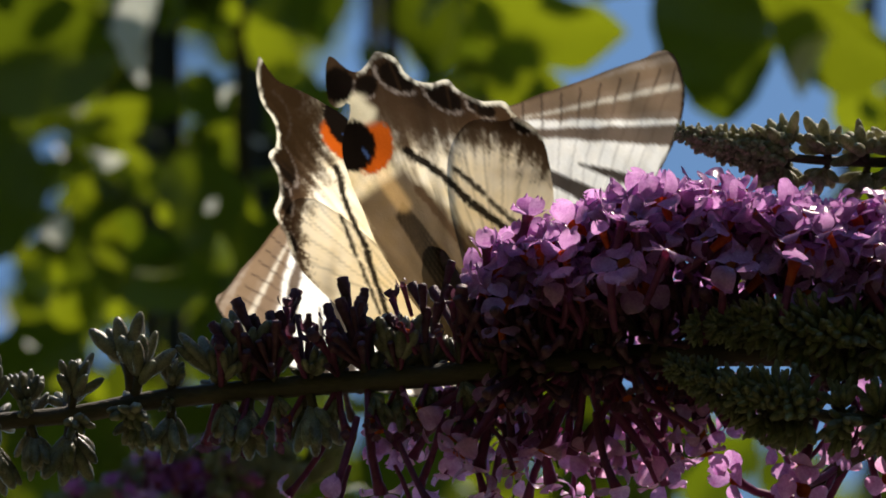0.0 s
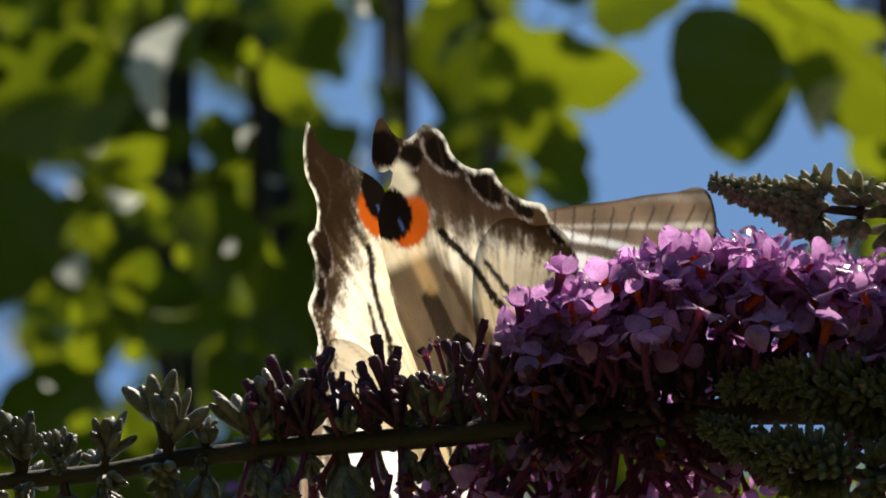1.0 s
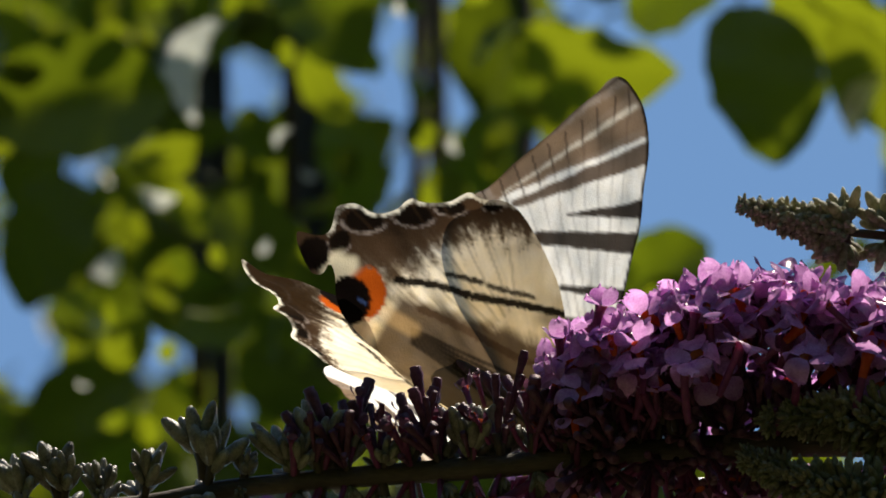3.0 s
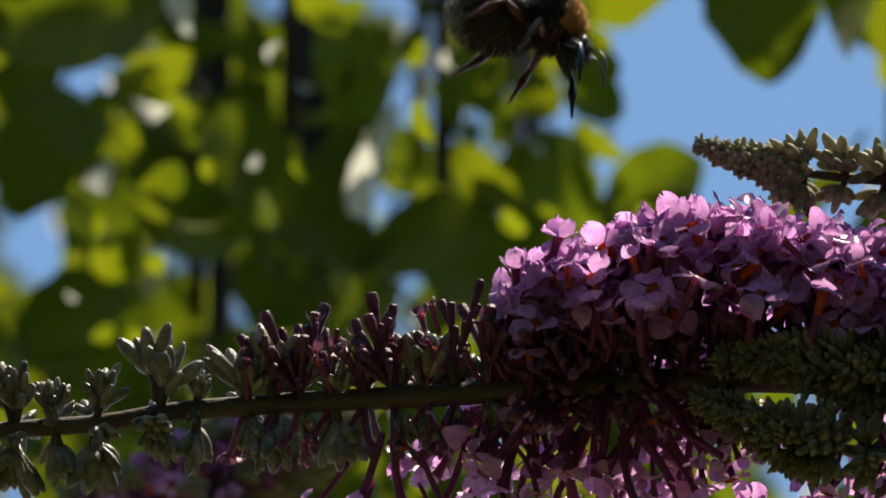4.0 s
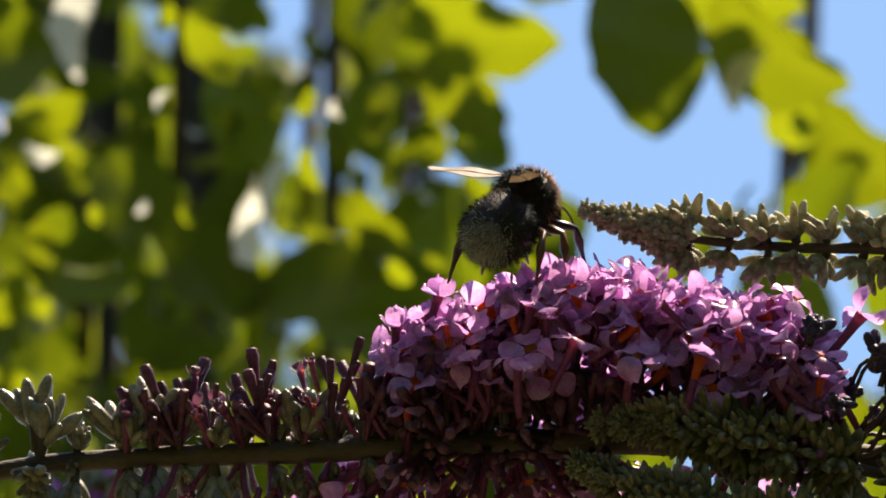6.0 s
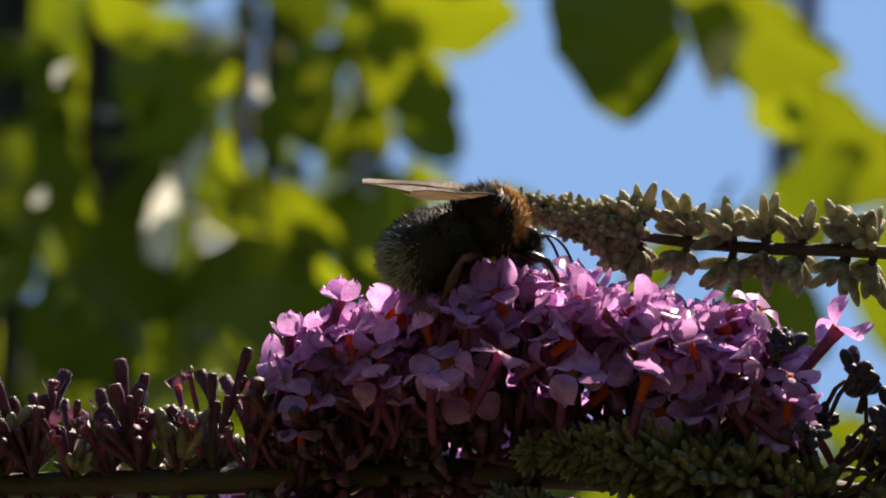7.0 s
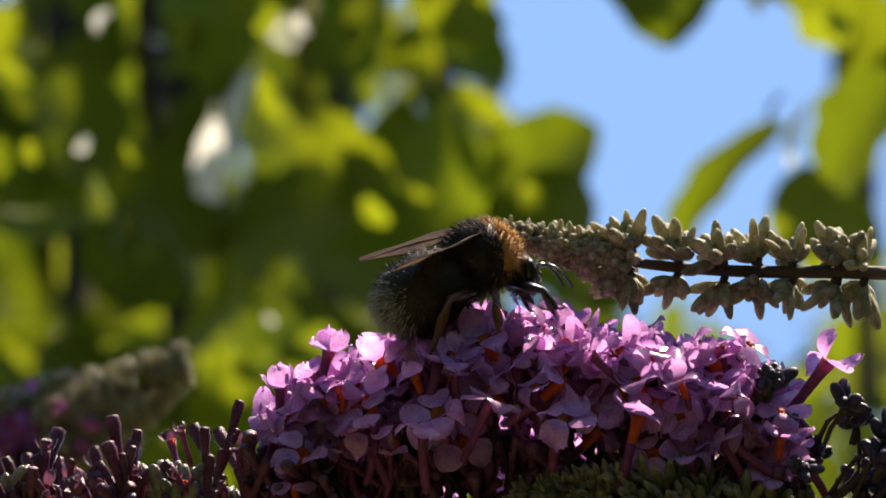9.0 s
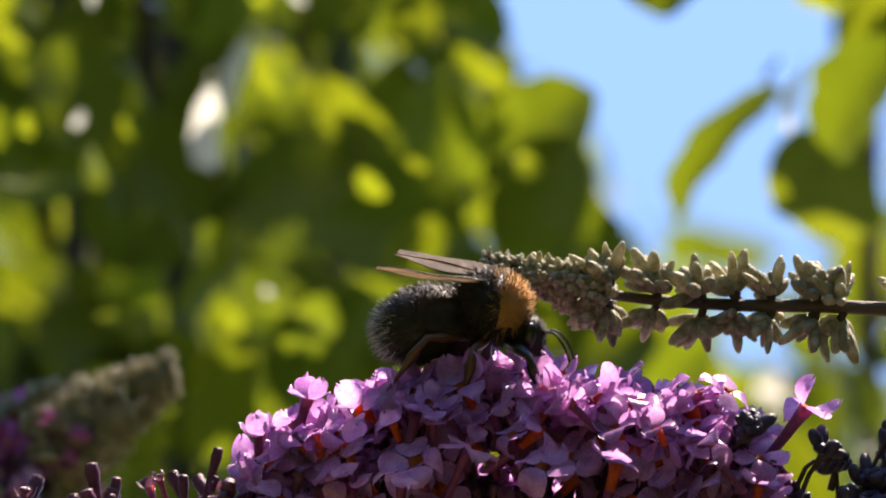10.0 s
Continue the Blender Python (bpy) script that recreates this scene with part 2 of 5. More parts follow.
# ---------------------------------------------------------------- the buddleja
def floret_mesh(seed, orange=False, droop=0.0, small=1.0, petal=None, long=9.0):
    """One flower: a slim tube along +z and four ruffled lobes round an orange throat."""
    rnd = random.Random(seed)
    bm = bmesh.new()
    L = long * MM
    bend = Vector((rnd.uniform(-1, 1), rnd.uniform(-1, 1), 0)) * 0.8 * MM
    hs = ((0.0, 0.50), (0.25, 0.62), (0.6, 0.60), (0.85, 0.72), (1.0, 1.0))
    rings = [ring(bm, Vector((0, 0, L * h)) + bend * math.sin(h * 3.1), Vector((0, 0, 1)), r * MM, 8, Vector((0, 1, 0))) for h, r in hs]
    skin(bm, rings[:3], 1, False)
    skin(bm, rings[2:], 2 if orange else 1, False)
    mouth = rings[-1]
    inner = ring(bm, Vector((0, 0, L - 1.1 * MM)), Vector((0, 0, 1)), 0.45 * MM, 8, Vector((0, 1, 0)))
    skin(bm, [mouth, inner], 2, False)
    bm.faces.new(inner).material_index = 2
    for k in range(4):
        a0 = k * math.pi / 2 + rnd.uniform(-0.16, 0.16)
        size = rnd.uniform(2.9, 3.8) * MM * small
        lift = rnd.uniform(-0.5, 1.1) - droop
        ph, cup, curl = rnd.uniform(0, 6), rnd.uniform(-0.4, 0.8), rnd.uniform(-1.2, 0.5)
        rows = []
        for i in range(9):
            u = (0, 0.16, 0.32, 0.48, 0.62, 0.75, 0.86, 0.95, 1.0)[i]
            w = (0.62 + 1.28 * math.sin(math.pi / 2 * min(1.0, u / 0.55)) if u < 0.55 else 1.90 * math.sqrt(max(0.05, 1 - ((u - 0.55) / 0.46) ** 2))) * MM * small
            row = []
            for j in range(7):
                s = (j - 3) / 3
                edge = max(abs(s), (u - 0.5) * 2) ** 2
                rr = 0.9 * MM + u * size * (1 - 0.05 * s * s) + 0.09 * MM * small * math.sin(ph * 2 + s * 8) * u * u
                ang = lift * u + curl * u * u
                z = L + math.sin(ang) * rr * 0.9 + cup * MM * s * s * u * small + edge * u * MM * small * (0.30 * math.sin(ph + s * 4.0 + u * 3) + 0.16 * math.sin(ph * 1.7 + u * 9 - s * 6)) + 0.16 * MM * u * math.cos(s * 9 + ph)
                rr = 0.9 * MM + (rr - 0.9 * MM) * math.cos(ang)
                row.append(bm.verts.new((rr * math.cos(a0) - w * s * math.sin(a0), rr * math.sin(a0) + w * s * math.cos(a0), z)))
            rows.append(row)
        for a, b in zip(rows, rows[1:]):
            for j in range(6):
                bm.faces.new((a[j], a[j + 1], b[j + 1], b[j])).material_index = 0
    return mesh_of("floret", bm, petal or PETAL, TUBE, THROAT)


def cluster_mesh(seed, mat, n=8, length=2.6, rad=0.62, spread=0.8, stalk=2.0, club=False):
    """A cyme: a short stalk and a fan of buds along +z."""
    rnd = random.Random(seed)
    bm = bmesh.new()
    tube(bm, [(0, 0, 0), (0.1 * MM, 0, stalk * 0.5 * MM), (0, 0, stalk * MM)], [0.45 * MM, 0.4 * MM, 0.5 * MM], 6, 1)
    for k in range(n):
        a = 2.4 * k + rnd.uniform(-0.3, 0.3)
        q = spread * math.sqrt((k + 0.4) / n) * rnd.uniform(0.8, 1.15)
        ax = Vector((math.cos(a) * math.sin(q), math.sin(a) * math.sin(q), math.cos(q)))
        b = Vector((0, 0, stalk * MM * rnd.uniform(0.45, 0.95))) + ax * 0.3 * MM
        ll = length * rnd.uniform(0.6, 1.3) * MM
        if club:
            pod(bm, b, ax + rvec(rnd, 0.16), ll, rad * MM * rnd.uniform(0.75, 1.2), 0, 7,
                ((0, 0.5), (0.2, 0.62), (0.55, 0.68), (0.76, 0.86), (0.88, 1.1), (0.93, 0.9), (0.98, 0.98), (1.0, 0.5)))
        else:
            pod(bm, b, ax + rvec(rnd, 0.08), ll, rad * MM * rnd.uniform(0.85, 1.25))
    return mesh_of("cyme", bm, mat, STEM_MAT)


FLORETS = [floret_mesh(k, k % 3 == 0, 0.25 * (k % 2)) for k in range(14)]
FANNED = [floret_mesh(20 + k, False, -0.5 + 0.35 * (k % 3), 0.84, PETAL_MAGENTA if k % 2 else PETAL, 13.0) for k in range(6)]
CLOSED = [floret_mesh(40 + k, False, -1.0, 0.80) for k in range(4)]
TIPPED = [floret_mesh(80 + k, False, -1.3 + 0.4 * (k % 2), 0.34 + 0.05 * k, BUD_PURPLE) for k in range(5)]
YOUNG = [floret_mesh(60 + k, k == 1, -1.1 + 0.3 * (k % 2), 0.6 + 0.06 * k, PETAL_DEEP) for k in range(5)]
GREEN_CLUSTERS = [cluster_mesh(100 + k, BUD_GREEN, 9 + k, 3.0, 0.52, 0.85, 1.5) for k in range(4)]
DENSE_CLUSTERS = [cluster_mesh(110 + k, BUD_GREEN, 8, 2.4, 0.60, 1.05, 0.9) for k in range(3)]
PLUMP_CLUSTERS = [cluster_mesh(160 + k, BUD_GREEN, 7 + k, 3.3, 0.58, 1.1, 0.8) for k in range(4)]
COARSE_CLUSTERS = [cluster_mesh(150 + k, BUD_SHADED, 10, 3.4, 0.54, 0.95, 1.0) for k in range(3)]
GREY_CLUSTERS = [cluster_mesh(120 + k, BUD_GREY, 7 + k, 3.1, 0.56, 0.72, 2.4) for k in range(4)]
PURPLE_CLUSTERS = [cluster_mesh(130 + k, BUD_PURPLE, 2 + k, 5.6, 0.54, 0.55, 2.6, True) for k in range(4)]
DRIED_CLUSTERS = [cluster_mesh(140 + k, DRIED, 9 + k, 2.6, 0.75, 1.1, 3.2) for k in range(4)]

BUSH_BASE = Vector((0.62, 0.25, 0.0))
bush = thing("buddleja_bush", Matrix.Translation(BUSH_BASE), "buddleja bush with lilac flower spikes and green bud twigs", "shrub")
TO_BUSH = Matrix.Translation(-BUSH_BASE) @ VIEW   # view frame to the bush's space


def woody():
    """The bush's canes, from the ground up to where the twigs leave them."""
    top = TO_BUSH @ V(2500, 640, 0.02)
    for k, (bx, by, h) in enumerate(((0.0, 0.0, 1.0), (0.12, 0.1, 1.06), (-0.1, 0.16, 0.94))):
        bm = bmesh.new()
        end = Vector((top.x + bx * 0.5, top.y + by, top.z * h))
        pts = smooth_line([(bx, by, -0.05), (bx * 1.4 + 0.05, by, 0.7), (bx + 0.02, by, 1.5), end], 6)
        tube(bm, pts, [0.016 - 0.012 * i / len(pts) for i in range(len(pts))], 9)
        part("cane", mesh_of("cane", bm, BARK), bush, None, "thin brown woody cane")


woody()


def spike(name, pts, r0, r1, label):
    """A spike's stem as a part of the bush; its own space is the view frame moved to its base, where it sways."""
    base = V(*pts[-1])
    bm = bmesh.new()
    line = smooth_line([V(*p) - base for p in pts], 5)
    tube(bm, line, [(r0 + (r1 - r0) * i / (len(line) - 1)) * MM for i in range(len(line))], 8)
    ob = part(name, mesh_of(name, bm, STEM_MAT), bush, TO_BUSH @ Matrix.Translation(base), label)
    return ob, base, [p + base for p in line]


def at_x(line, x):
    """The stem's point at the picture place x."""
    want = (x - 784) / FOC * 3
    return min(line, key=lambda p: abs(p.x - want)).copy()


def put(parent, base, name, data, where, ax, spin=0.0, size=1.0):
    return part(name, data, parent, Matrix.Translation(where - base) @ toward(ax, spin) @ Matrix.Diagonal((size, size, size, 1)))


MAIN_STEM = [(-60, 655), (60, 648), (200, 640), (320, 622), (460, 612), (620, 604), (780, 598), (940, 588), (1100, 580), (1300, 574), (1500, 580), (1750, 600), (2100, 620)]
main_spike, main_base, main_line = spike("flower_spike", MAIN_STEM, 1.05, 2.0, "nearly level flower spike, lilac at its base and in bud at its tip")

cam.data.dof.focus_object = main_spike


def mound_top(x):
    xs = (880, 925, 1000, 1075, 1140, 1205, 1290, 1370, 1455, 1540, 1620, 1690, 1740)
    ys = (470, 392, 345, 325, 290, 270, 264, 278, 296, 308, 328, 362, 430)
    return float(np.interp(x, xs, ys))


def fill_main():
    rnd = random.Random(7)
    # open florets round the upper side and the front of the spike
    for k in range(370):
        x = rnd.uniform(928, 1705)
        deg = rnd.triangular(-42, 64, 4)
        phi = radians(deg)
        s = at_x(main_line, x)
        R = (578 - mound_top(x)) / FOC * 3
        R *= (0.97 if abs(deg) < 40 else 0.88 if abs(deg) < 58 else 0.72) * (1 - 0.34 * rnd.random() ** 2)
        out = Vector((0, -math.sin(phi), math.cos(phi)))
        tip = s + out * R
        tip.x = (x - 784) / FOC * 3
        ax = (out * 0.6 + Vector((rnd.uniform(-0.7, 0.35), rnd.uniform(-0.25, 0.15), 0.45)) + rvec(rnd, 0.34)).normalized()
        sz = rnd.uniform(0.60, 0.97)
        put(main_spike, main_base, "floret", (CLOSED if rnd.random() < 0.12 else FLORETS)[rnd.randrange(4) if rnd.random() < 0.4 else rnd.randrange(3)] if rnd.random() < 0.2 else FLORETS[rnd.randrange(14)], tip - ax * 9.0 * MM * sz, ax, rnd.uniform(0, 6.3), sz)
    # florets on the spike's far side
    for k in range(90):
        x, p = rnd.uniform(940, 1690), radians(rnd.uniform(-75, -15))
        ax = Vector((rnd.uniform(-0.4, 0.3), -math.sin(p), math.cos(p))).normalized()
        R = (578 - mound_top(x)) / FOC * 3 * rnd.uniform(0.35, 0.7)
        s, sz = at_x(main_line, x), rnd.uniform(0.55, 0.85)
        put(main_spike, main_base, "floret", FLORETS[rnd.randrange(14)], s + ax * max(R - 9 * MM * sz, 0.5 * MM), ax, rnd.uniform(0, 6.3), sz)
    # unopened buds and spent tubes fill the spike's core
    for k in range(100):
        x, p = rnd.uniform(930, 1690), radians(rnd.uniform(-120, 120))
        s = at_x(main_line, x)
        ax = Vector((rnd.uniform(-0.5, 0.3), -math.sin(p), math.cos(p))).normalized()
        put(main_spike, main_base, "cyme", PURPLE_CLUSTERS[rnd.randrange(1, 4)], s + ax * rnd.uniform(0.5, 5.0) * MM, ax, rnd.uniform(0, 6.3), rnd.uniform(0.9, 1.35))
    # the pale half-closed florets that stand up at the mound's end, and two beyond its other end
    for x, y, ax, sz, me in ((1010, 318, (0.18, 0, 1), 0.85, CLOSED[0]), (985, 352, (-0.5, -0.1, 0.7), 0.7, CLOSED[2]), (935, 372, (-0.15, -0.2, 0.9), 0.8, CLOSED[3]), (960, 400, (-0.7, -0.2, 0.5), 0.8, FLORETS[1]), (1600, 318, (-0.3, -0.1, 0.9), 0.9, FLORETS[4]), (1645, 318, (0.5, -0.25, 0.75), 0.85, FLORETS[5]), (1764, 345, (0.62, -0.1, 0.75), 1.0, FANNED[2])):
        ax = Vector(ax).normalized()
        put(main_spike, main_base, "floret", me, V(x, y, -0.004) - ax * (13 if me in FANNED else 9) * MM * sz, ax, 0.6, sz)
    # fans of hanging florets under the stem, each on a long tube
    for nx, n, a0, a1, r0, r1 in ((715, 6, -40, 30, 15, 19.5), (860, 8, -50, 45, 11, 18.5), (985, 12, -75, 30, 9, 20), (1095, 26, -80, 78, 8, 21), (1165, 14, -40, 75, 8, 19), (1250, 8, -40, 60, 9, 16), (1530, 10, -60, 60, 10, 21), (1640, 8, -50, 60, 10, 21)):
        s = at_x(main_line, nx)
        for k in range(n):
            a = radians(a0 + (a1 - a0) * (k + rnd.uniform(0.1, 0.9)) / n)
            ax = Vector((math.sin(a), rnd.uniform(-0.45, 0.6), -math.cos(a))).normalized()
            R = rnd.uniform(r0, r1) * MM
            sz = rnd.uniform(0.5, 1.05)
            put(main_spike, main_base, "floret", FANNED[rnd.randrange(6)], s + ax * max(R - 13 * MM * sz, 0.8 * MM), ax + rvec(rnd, 0.07), rnd.uniform(0, 6.3), sz)
    # buds in pairs of cymes towards the tip: place along the stem, reach above and below, kind
    for x, hi, lo, kind in ((-25, 120, 125, "g"), (45, 130, 140, "g"), (115, 95, 105, "g"), (190, 125, 135, "g"), (300, 160, 100, "g"), (365, 75, 120, "g"), (455, 120, 100, "m"), (505, 155, 135, "m"), (548, 195, 70, "p"), (610, 130, 135, "m"),
                            (665, 160, 90, "p"), (715, 185, 80, "p"), (770, 140, 90, "m"), (825, 225, 70, "p"), (880, 195, 90, "p"), (930, 150, 60, "p"), (1000, 120, 40, "p"), (1070, 110, 40, "p"), (1150, 110, 40, "p"), (1240, 120, 40, "p"), (1310, 120, 60, "p")):
        s = at_x(main_line, x)
        s.x = (x - 784) / FOC * 3
        turns = [(rnd.uniform(-28, 5), hi), (rnd.uniform(0, 35), hi * 0.85), (rnd.uniform(165, 195), lo), (rnd.uniform(60, 120) if kind == "g" else rnd.uniform(-70, -30), 0.6 * hi), (rnd.uniform(240, 300), 0.8 * hi), (rnd.uniform(145, 215), lo * 0.8)]
        if kind != "g":
            turns += [(rnd.uniform(-40, 40), hi * 0.62), (rnd.uniform(-60, 20), hi * 0.45)]
        if kind != "g":      # half-open young florets among the buds
            for k in range(4 if kind == "m" else 6):
                p = radians(rnd.uniform(-50, 45) if k > 2 else rnd.uniform(140, 220))
                ax = Vector((rnd.uniform(-0.6, 0.4), -math.sin(p), math.cos(p))).normalized()
                sz = rnd.uniform(0.5, 0.82)
                reach = (hi if k > 2 else lo) / FOC * 3 * rnd.uniform(0.35, 0.85)
                put(main_spike, main_base, "floret", TIPPED[rnd.randrange(5)], s + ax * max(reach - 10 * MM * sz, 0.3 * MM), ax, rnd.uniform(0, 6.3), sz)
        for deg, reach in turns:
            p = radians(deg)
            low = 90 < deg < 270
            pool = GREY_CLUSTERS if kind == "g" or reach < 0.62 * hi or (kind == "m" and (low or rnd.random() < 0.4)) or (low and rnd.random() < 0.5) else PURPLE_CLUSTERS
            sz = reach / FOC * 3 / ((6.0 if pool is GREY_CLUSTERS else 8.2) * MM) * rnd.uniform(0.9, 1.08)
            gap = max(0.0, sz - (1.75 if pool is GREY_CLUSTERS else 1.35)) * 5 * MM
            ax = Vector((rnd.uniform(-0.3, 0.3), -math.sin(p), math.cos(p))).normalized()
            if gap:
                bm = bmesh.new()
                tube(bm, [Vector(), ax * gap * 0.5 + rvec(rnd, 0.0002), ax * (gap + MM)], [0.55 * MM, 0.45 * MM, 0.5 * MM], 6)
                part("cyme_stalk", mesh_of("cyme_stalk", bm, STEM_MAT), main_spike, Matrix.Translation(s - main_base))
            put(main_spike, main_base, "cyme", pool[rnd.randrange(4)], s + ax * gap, ax, rnd.uniform(0, 6.3), min(sz, 1.75 if pool is GREY_CLUSTERS else 1.35))
    # dried flowers beyond the open ones
    for k in range(40):
        x, y = rnd.uniform(1675, 2010), rnd.uniform(345, 560)
        s = at_x(main_line, x - rnd.uniform(30, 170))
        tip = V(x, y, rnd.uniform(-0.012, 0.014))
        ax = tip - s
        bm = bmesh.new()
        way = smooth_line([Vector(), (tip - s) * 0.35 + rvec(rnd, 0.0012), (tip - s) * 0.7 + rvec(rnd, 0.0012), tip - s], 3)
        tube(bm, way, [(0.38 - 0.015 * q) * MM for q in range(len(way))], 5)
        part("flower_stalk", mesh_of("flower_stalk", bm, STEM_MAT), main_spike, Matrix.Translation(s - main_base))
        put(main_spike, main_base, "dried_flower", DRIED_CLUSTERS[rnd.randrange(4)], tip - ax.normalized() * 2 * MM, ax + rvec(rnd, 0.004), rnd.uniform(0, 6), rnd.uniform(0.6, 1.0))


fill_main()


def bud_twig(name, pts, label, tip_len, pitch, tip_pool, size, seed, sides=(0, 180), side_pool=None, side_size=1.1):
    """A green bud twig: a dense cone at its tip, then pairs of clusters with growing gaps."""
    rnd = random.Random(seed)
    side_pool = side_pool or GREEN_CLUSTERS
    ob, base, line = spike(name, pts, 0.40, 0.85, label)
    x0, x1 = pts[0][0], pts[-1][0]
    x, gap = x0 + 6, 11.0 if tip_pool is DENSE_CLUSTERS else 21.0
    while x < min(x1, 2050):
        s = at_x(line, x)
        far = min(1.0, (x - x0) / tip_len)
        if far < 1:
            for k in range(4):
                p = radians(90 * k + rnd.uniform(-30, 30))
                ax = Vector((-0.9 + 0.5 * far, -math.sin(p), math.cos(p)))
                put(ob, base, "cyme", tip_pool[rnd.randrange(3)], s + Vector((0, ax.y, ax.z)) * MM * 1.2 * far, ax, rnd.uniform(0, 6), size * (0.45 + 0.5 * far))
            x += gap
        else:
            for side in sides:
                p = radians(side + rnd.uniform(-22, 22))
                ax = Vector((-0.35 + rnd.uniform(-0.2, 0.2), -math.sin(p), math.cos(p)))
                put(ob, base, "cyme", side_pool[rnd.randrange(4)], s + ax * 0.6 * MM, ax, rnd.uniform(0, 6), side_size * rnd.uniform(0.85, 1.15))
            x += pitch * rnd.uniform(0.85, 1.2)
    return ob


twig_upper = bud_twig("bud_twig", [(1264, 165, 0.012), (1340, 189, 0.012), (1430, 211, 0.012), (1520, 223, 0.012), (1640, 230, 0.012), (1800, 232, 0.012), (2100, 250, 0.012)], "slender green twig with paired felted bud clusters", 190, 58, DENSE_CLUSTERS, 0.98, 3, (-24, 26, 160, 202), PLUMP_CLUSTERS, 1.12)
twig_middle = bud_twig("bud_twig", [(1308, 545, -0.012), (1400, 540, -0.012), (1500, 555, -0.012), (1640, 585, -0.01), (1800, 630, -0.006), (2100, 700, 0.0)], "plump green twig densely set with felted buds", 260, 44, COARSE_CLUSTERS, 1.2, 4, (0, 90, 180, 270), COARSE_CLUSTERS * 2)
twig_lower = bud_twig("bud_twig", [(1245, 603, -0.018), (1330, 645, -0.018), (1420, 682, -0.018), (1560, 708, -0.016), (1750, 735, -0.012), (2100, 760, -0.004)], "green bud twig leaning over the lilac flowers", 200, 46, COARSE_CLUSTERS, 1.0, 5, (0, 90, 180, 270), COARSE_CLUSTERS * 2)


def side_spike():
    """A second flower spike that hangs behind the first."""
    rnd = random.Random(23)
    d = 0.35
    ob, base, line = spike("flower_spike", [(640, 678, d), (520, 735, d), (420, 775, d), (300, 830, d), (120, 930, d + 0.02), (-100, 1150, d + 0.05)], 0.5, 1.5, "hanging flower spike with lilac florets and a green bud tip")
    for i, s in enumerate(line[:26]):
        u = i / 25
        fat = min(1.0, 0.12 + 1.5 * u)
        for k in range(13):
            p = rnd.uniform(0, 6.283)
            if u < 0.42 or rnd.random() < 0.15:
                ax = Vector((0.9 - u, -math.sin(p), math.cos(p) + 0.2))
                put(ob, base, "cyme", GREEN_CLUSTERS[rnd.randrange(4)], s + Vector((0, ax.y, ax.z)) * MM * (0.3 + 6.5 * fat), ax, rnd.uniform(0, 6), 0.42 + 0.75 * fat)
            if u > 0.30:
                ax = Vector((rnd.uniform(-0.1, 0.7), -math.sin(p), math.cos(p)))
                me = YOUNG[rnd.randrange(5)] if u < 0.55 or rnd.random() < 0.6 else FANNED[1 + 2 * rnd.randrange(3)]
                put(ob, base, "floret", me, s + ax.normalized() * rnd.uniform(0, 6) * fat * MM, ax, rnd.uniform(0, 6), rnd.uniform(0.55, 0.85) * min(1, 0.15 + 1.5 * u))
    return ob, base


second_spike, second_base = side_spike()


def lower_right():
    """Florets of a third spike that hangs into view below the twigs."""
    rnd = random.Random(31)
    ob, base, line = spike("flower_spike", [(1405, 965, 0.01), (1480, 850, 0.01), (1600, 760, 0.01), (1800, 710, 0.01), (2100, 690, 0.01)], 0.8, 1.4, "lilac flower spike hanging below the green twigs")
    for k in range(24):
        s = line[rnd.randrange(2, 13)]
        p = rnd.uniform(0, 6.283)
        ax = Vector((rnd.uniform(-0.8, 0.2), -math.sin(p), math.cos(p) * 0.8 - 0.4))
        put(ob, base, "floret", FANNED[rnd.randrange(6)], s + ax.normalized() * rnd.uniform(0, 3) * MM, ax, rnd.uniform(0, 6), rnd.uniform(0.8, 1.05))


lower_right()


# ---------------------------------------------------------------- the leafy shrub behind
def leaf_mesh(seed, mat, width=0.62, fold=0.16, curl=0.12, wave=0.03):
    """An ovate leaf of length 1 along +y, centred, its face towards +z, with a folded midrib and a stalk."""
    rnd = random.Random(seed)
    bm = bmesh.new()
    rows = []
    n = 11
    for i in range(n):
        u = i / (n - 1)
        w = width / 2 * (max(0.0, 1 - abs(2 * u - 0.94) ** 2.3) ** 0.62 if u < 0.97 else 0.10) + 0.006
        row = []
        for j in range(7):
            s = (j - 3) / 3
            z = fold * abs(s) * w * 1.6 - curl * (u - 0.5) ** 2 * 2 + wave * math.sin(u * 17 + seed + s * 2) * abs(s)
            row.append(bm.verts.new((w * s * (1 + 0.05 * math.sin(u * 23 + seed * 2)), u - 0.5, z)))
        rows.append(row)
    for a, b in zip(rows, rows[1:]):
        for j in range(6):
            bm.faces.new((a[j], a[j + 1], b[j + 1], b[j]))
    tube(bm, [Vector((0, -0.72, -0.06)), Vector((0, -0.6, -0.04)), Vector((0, -0.48, -curl * 0.48))], [0.016, 0.014, 0.012], 5)
    return mesh_of("leaf", bm, mat)


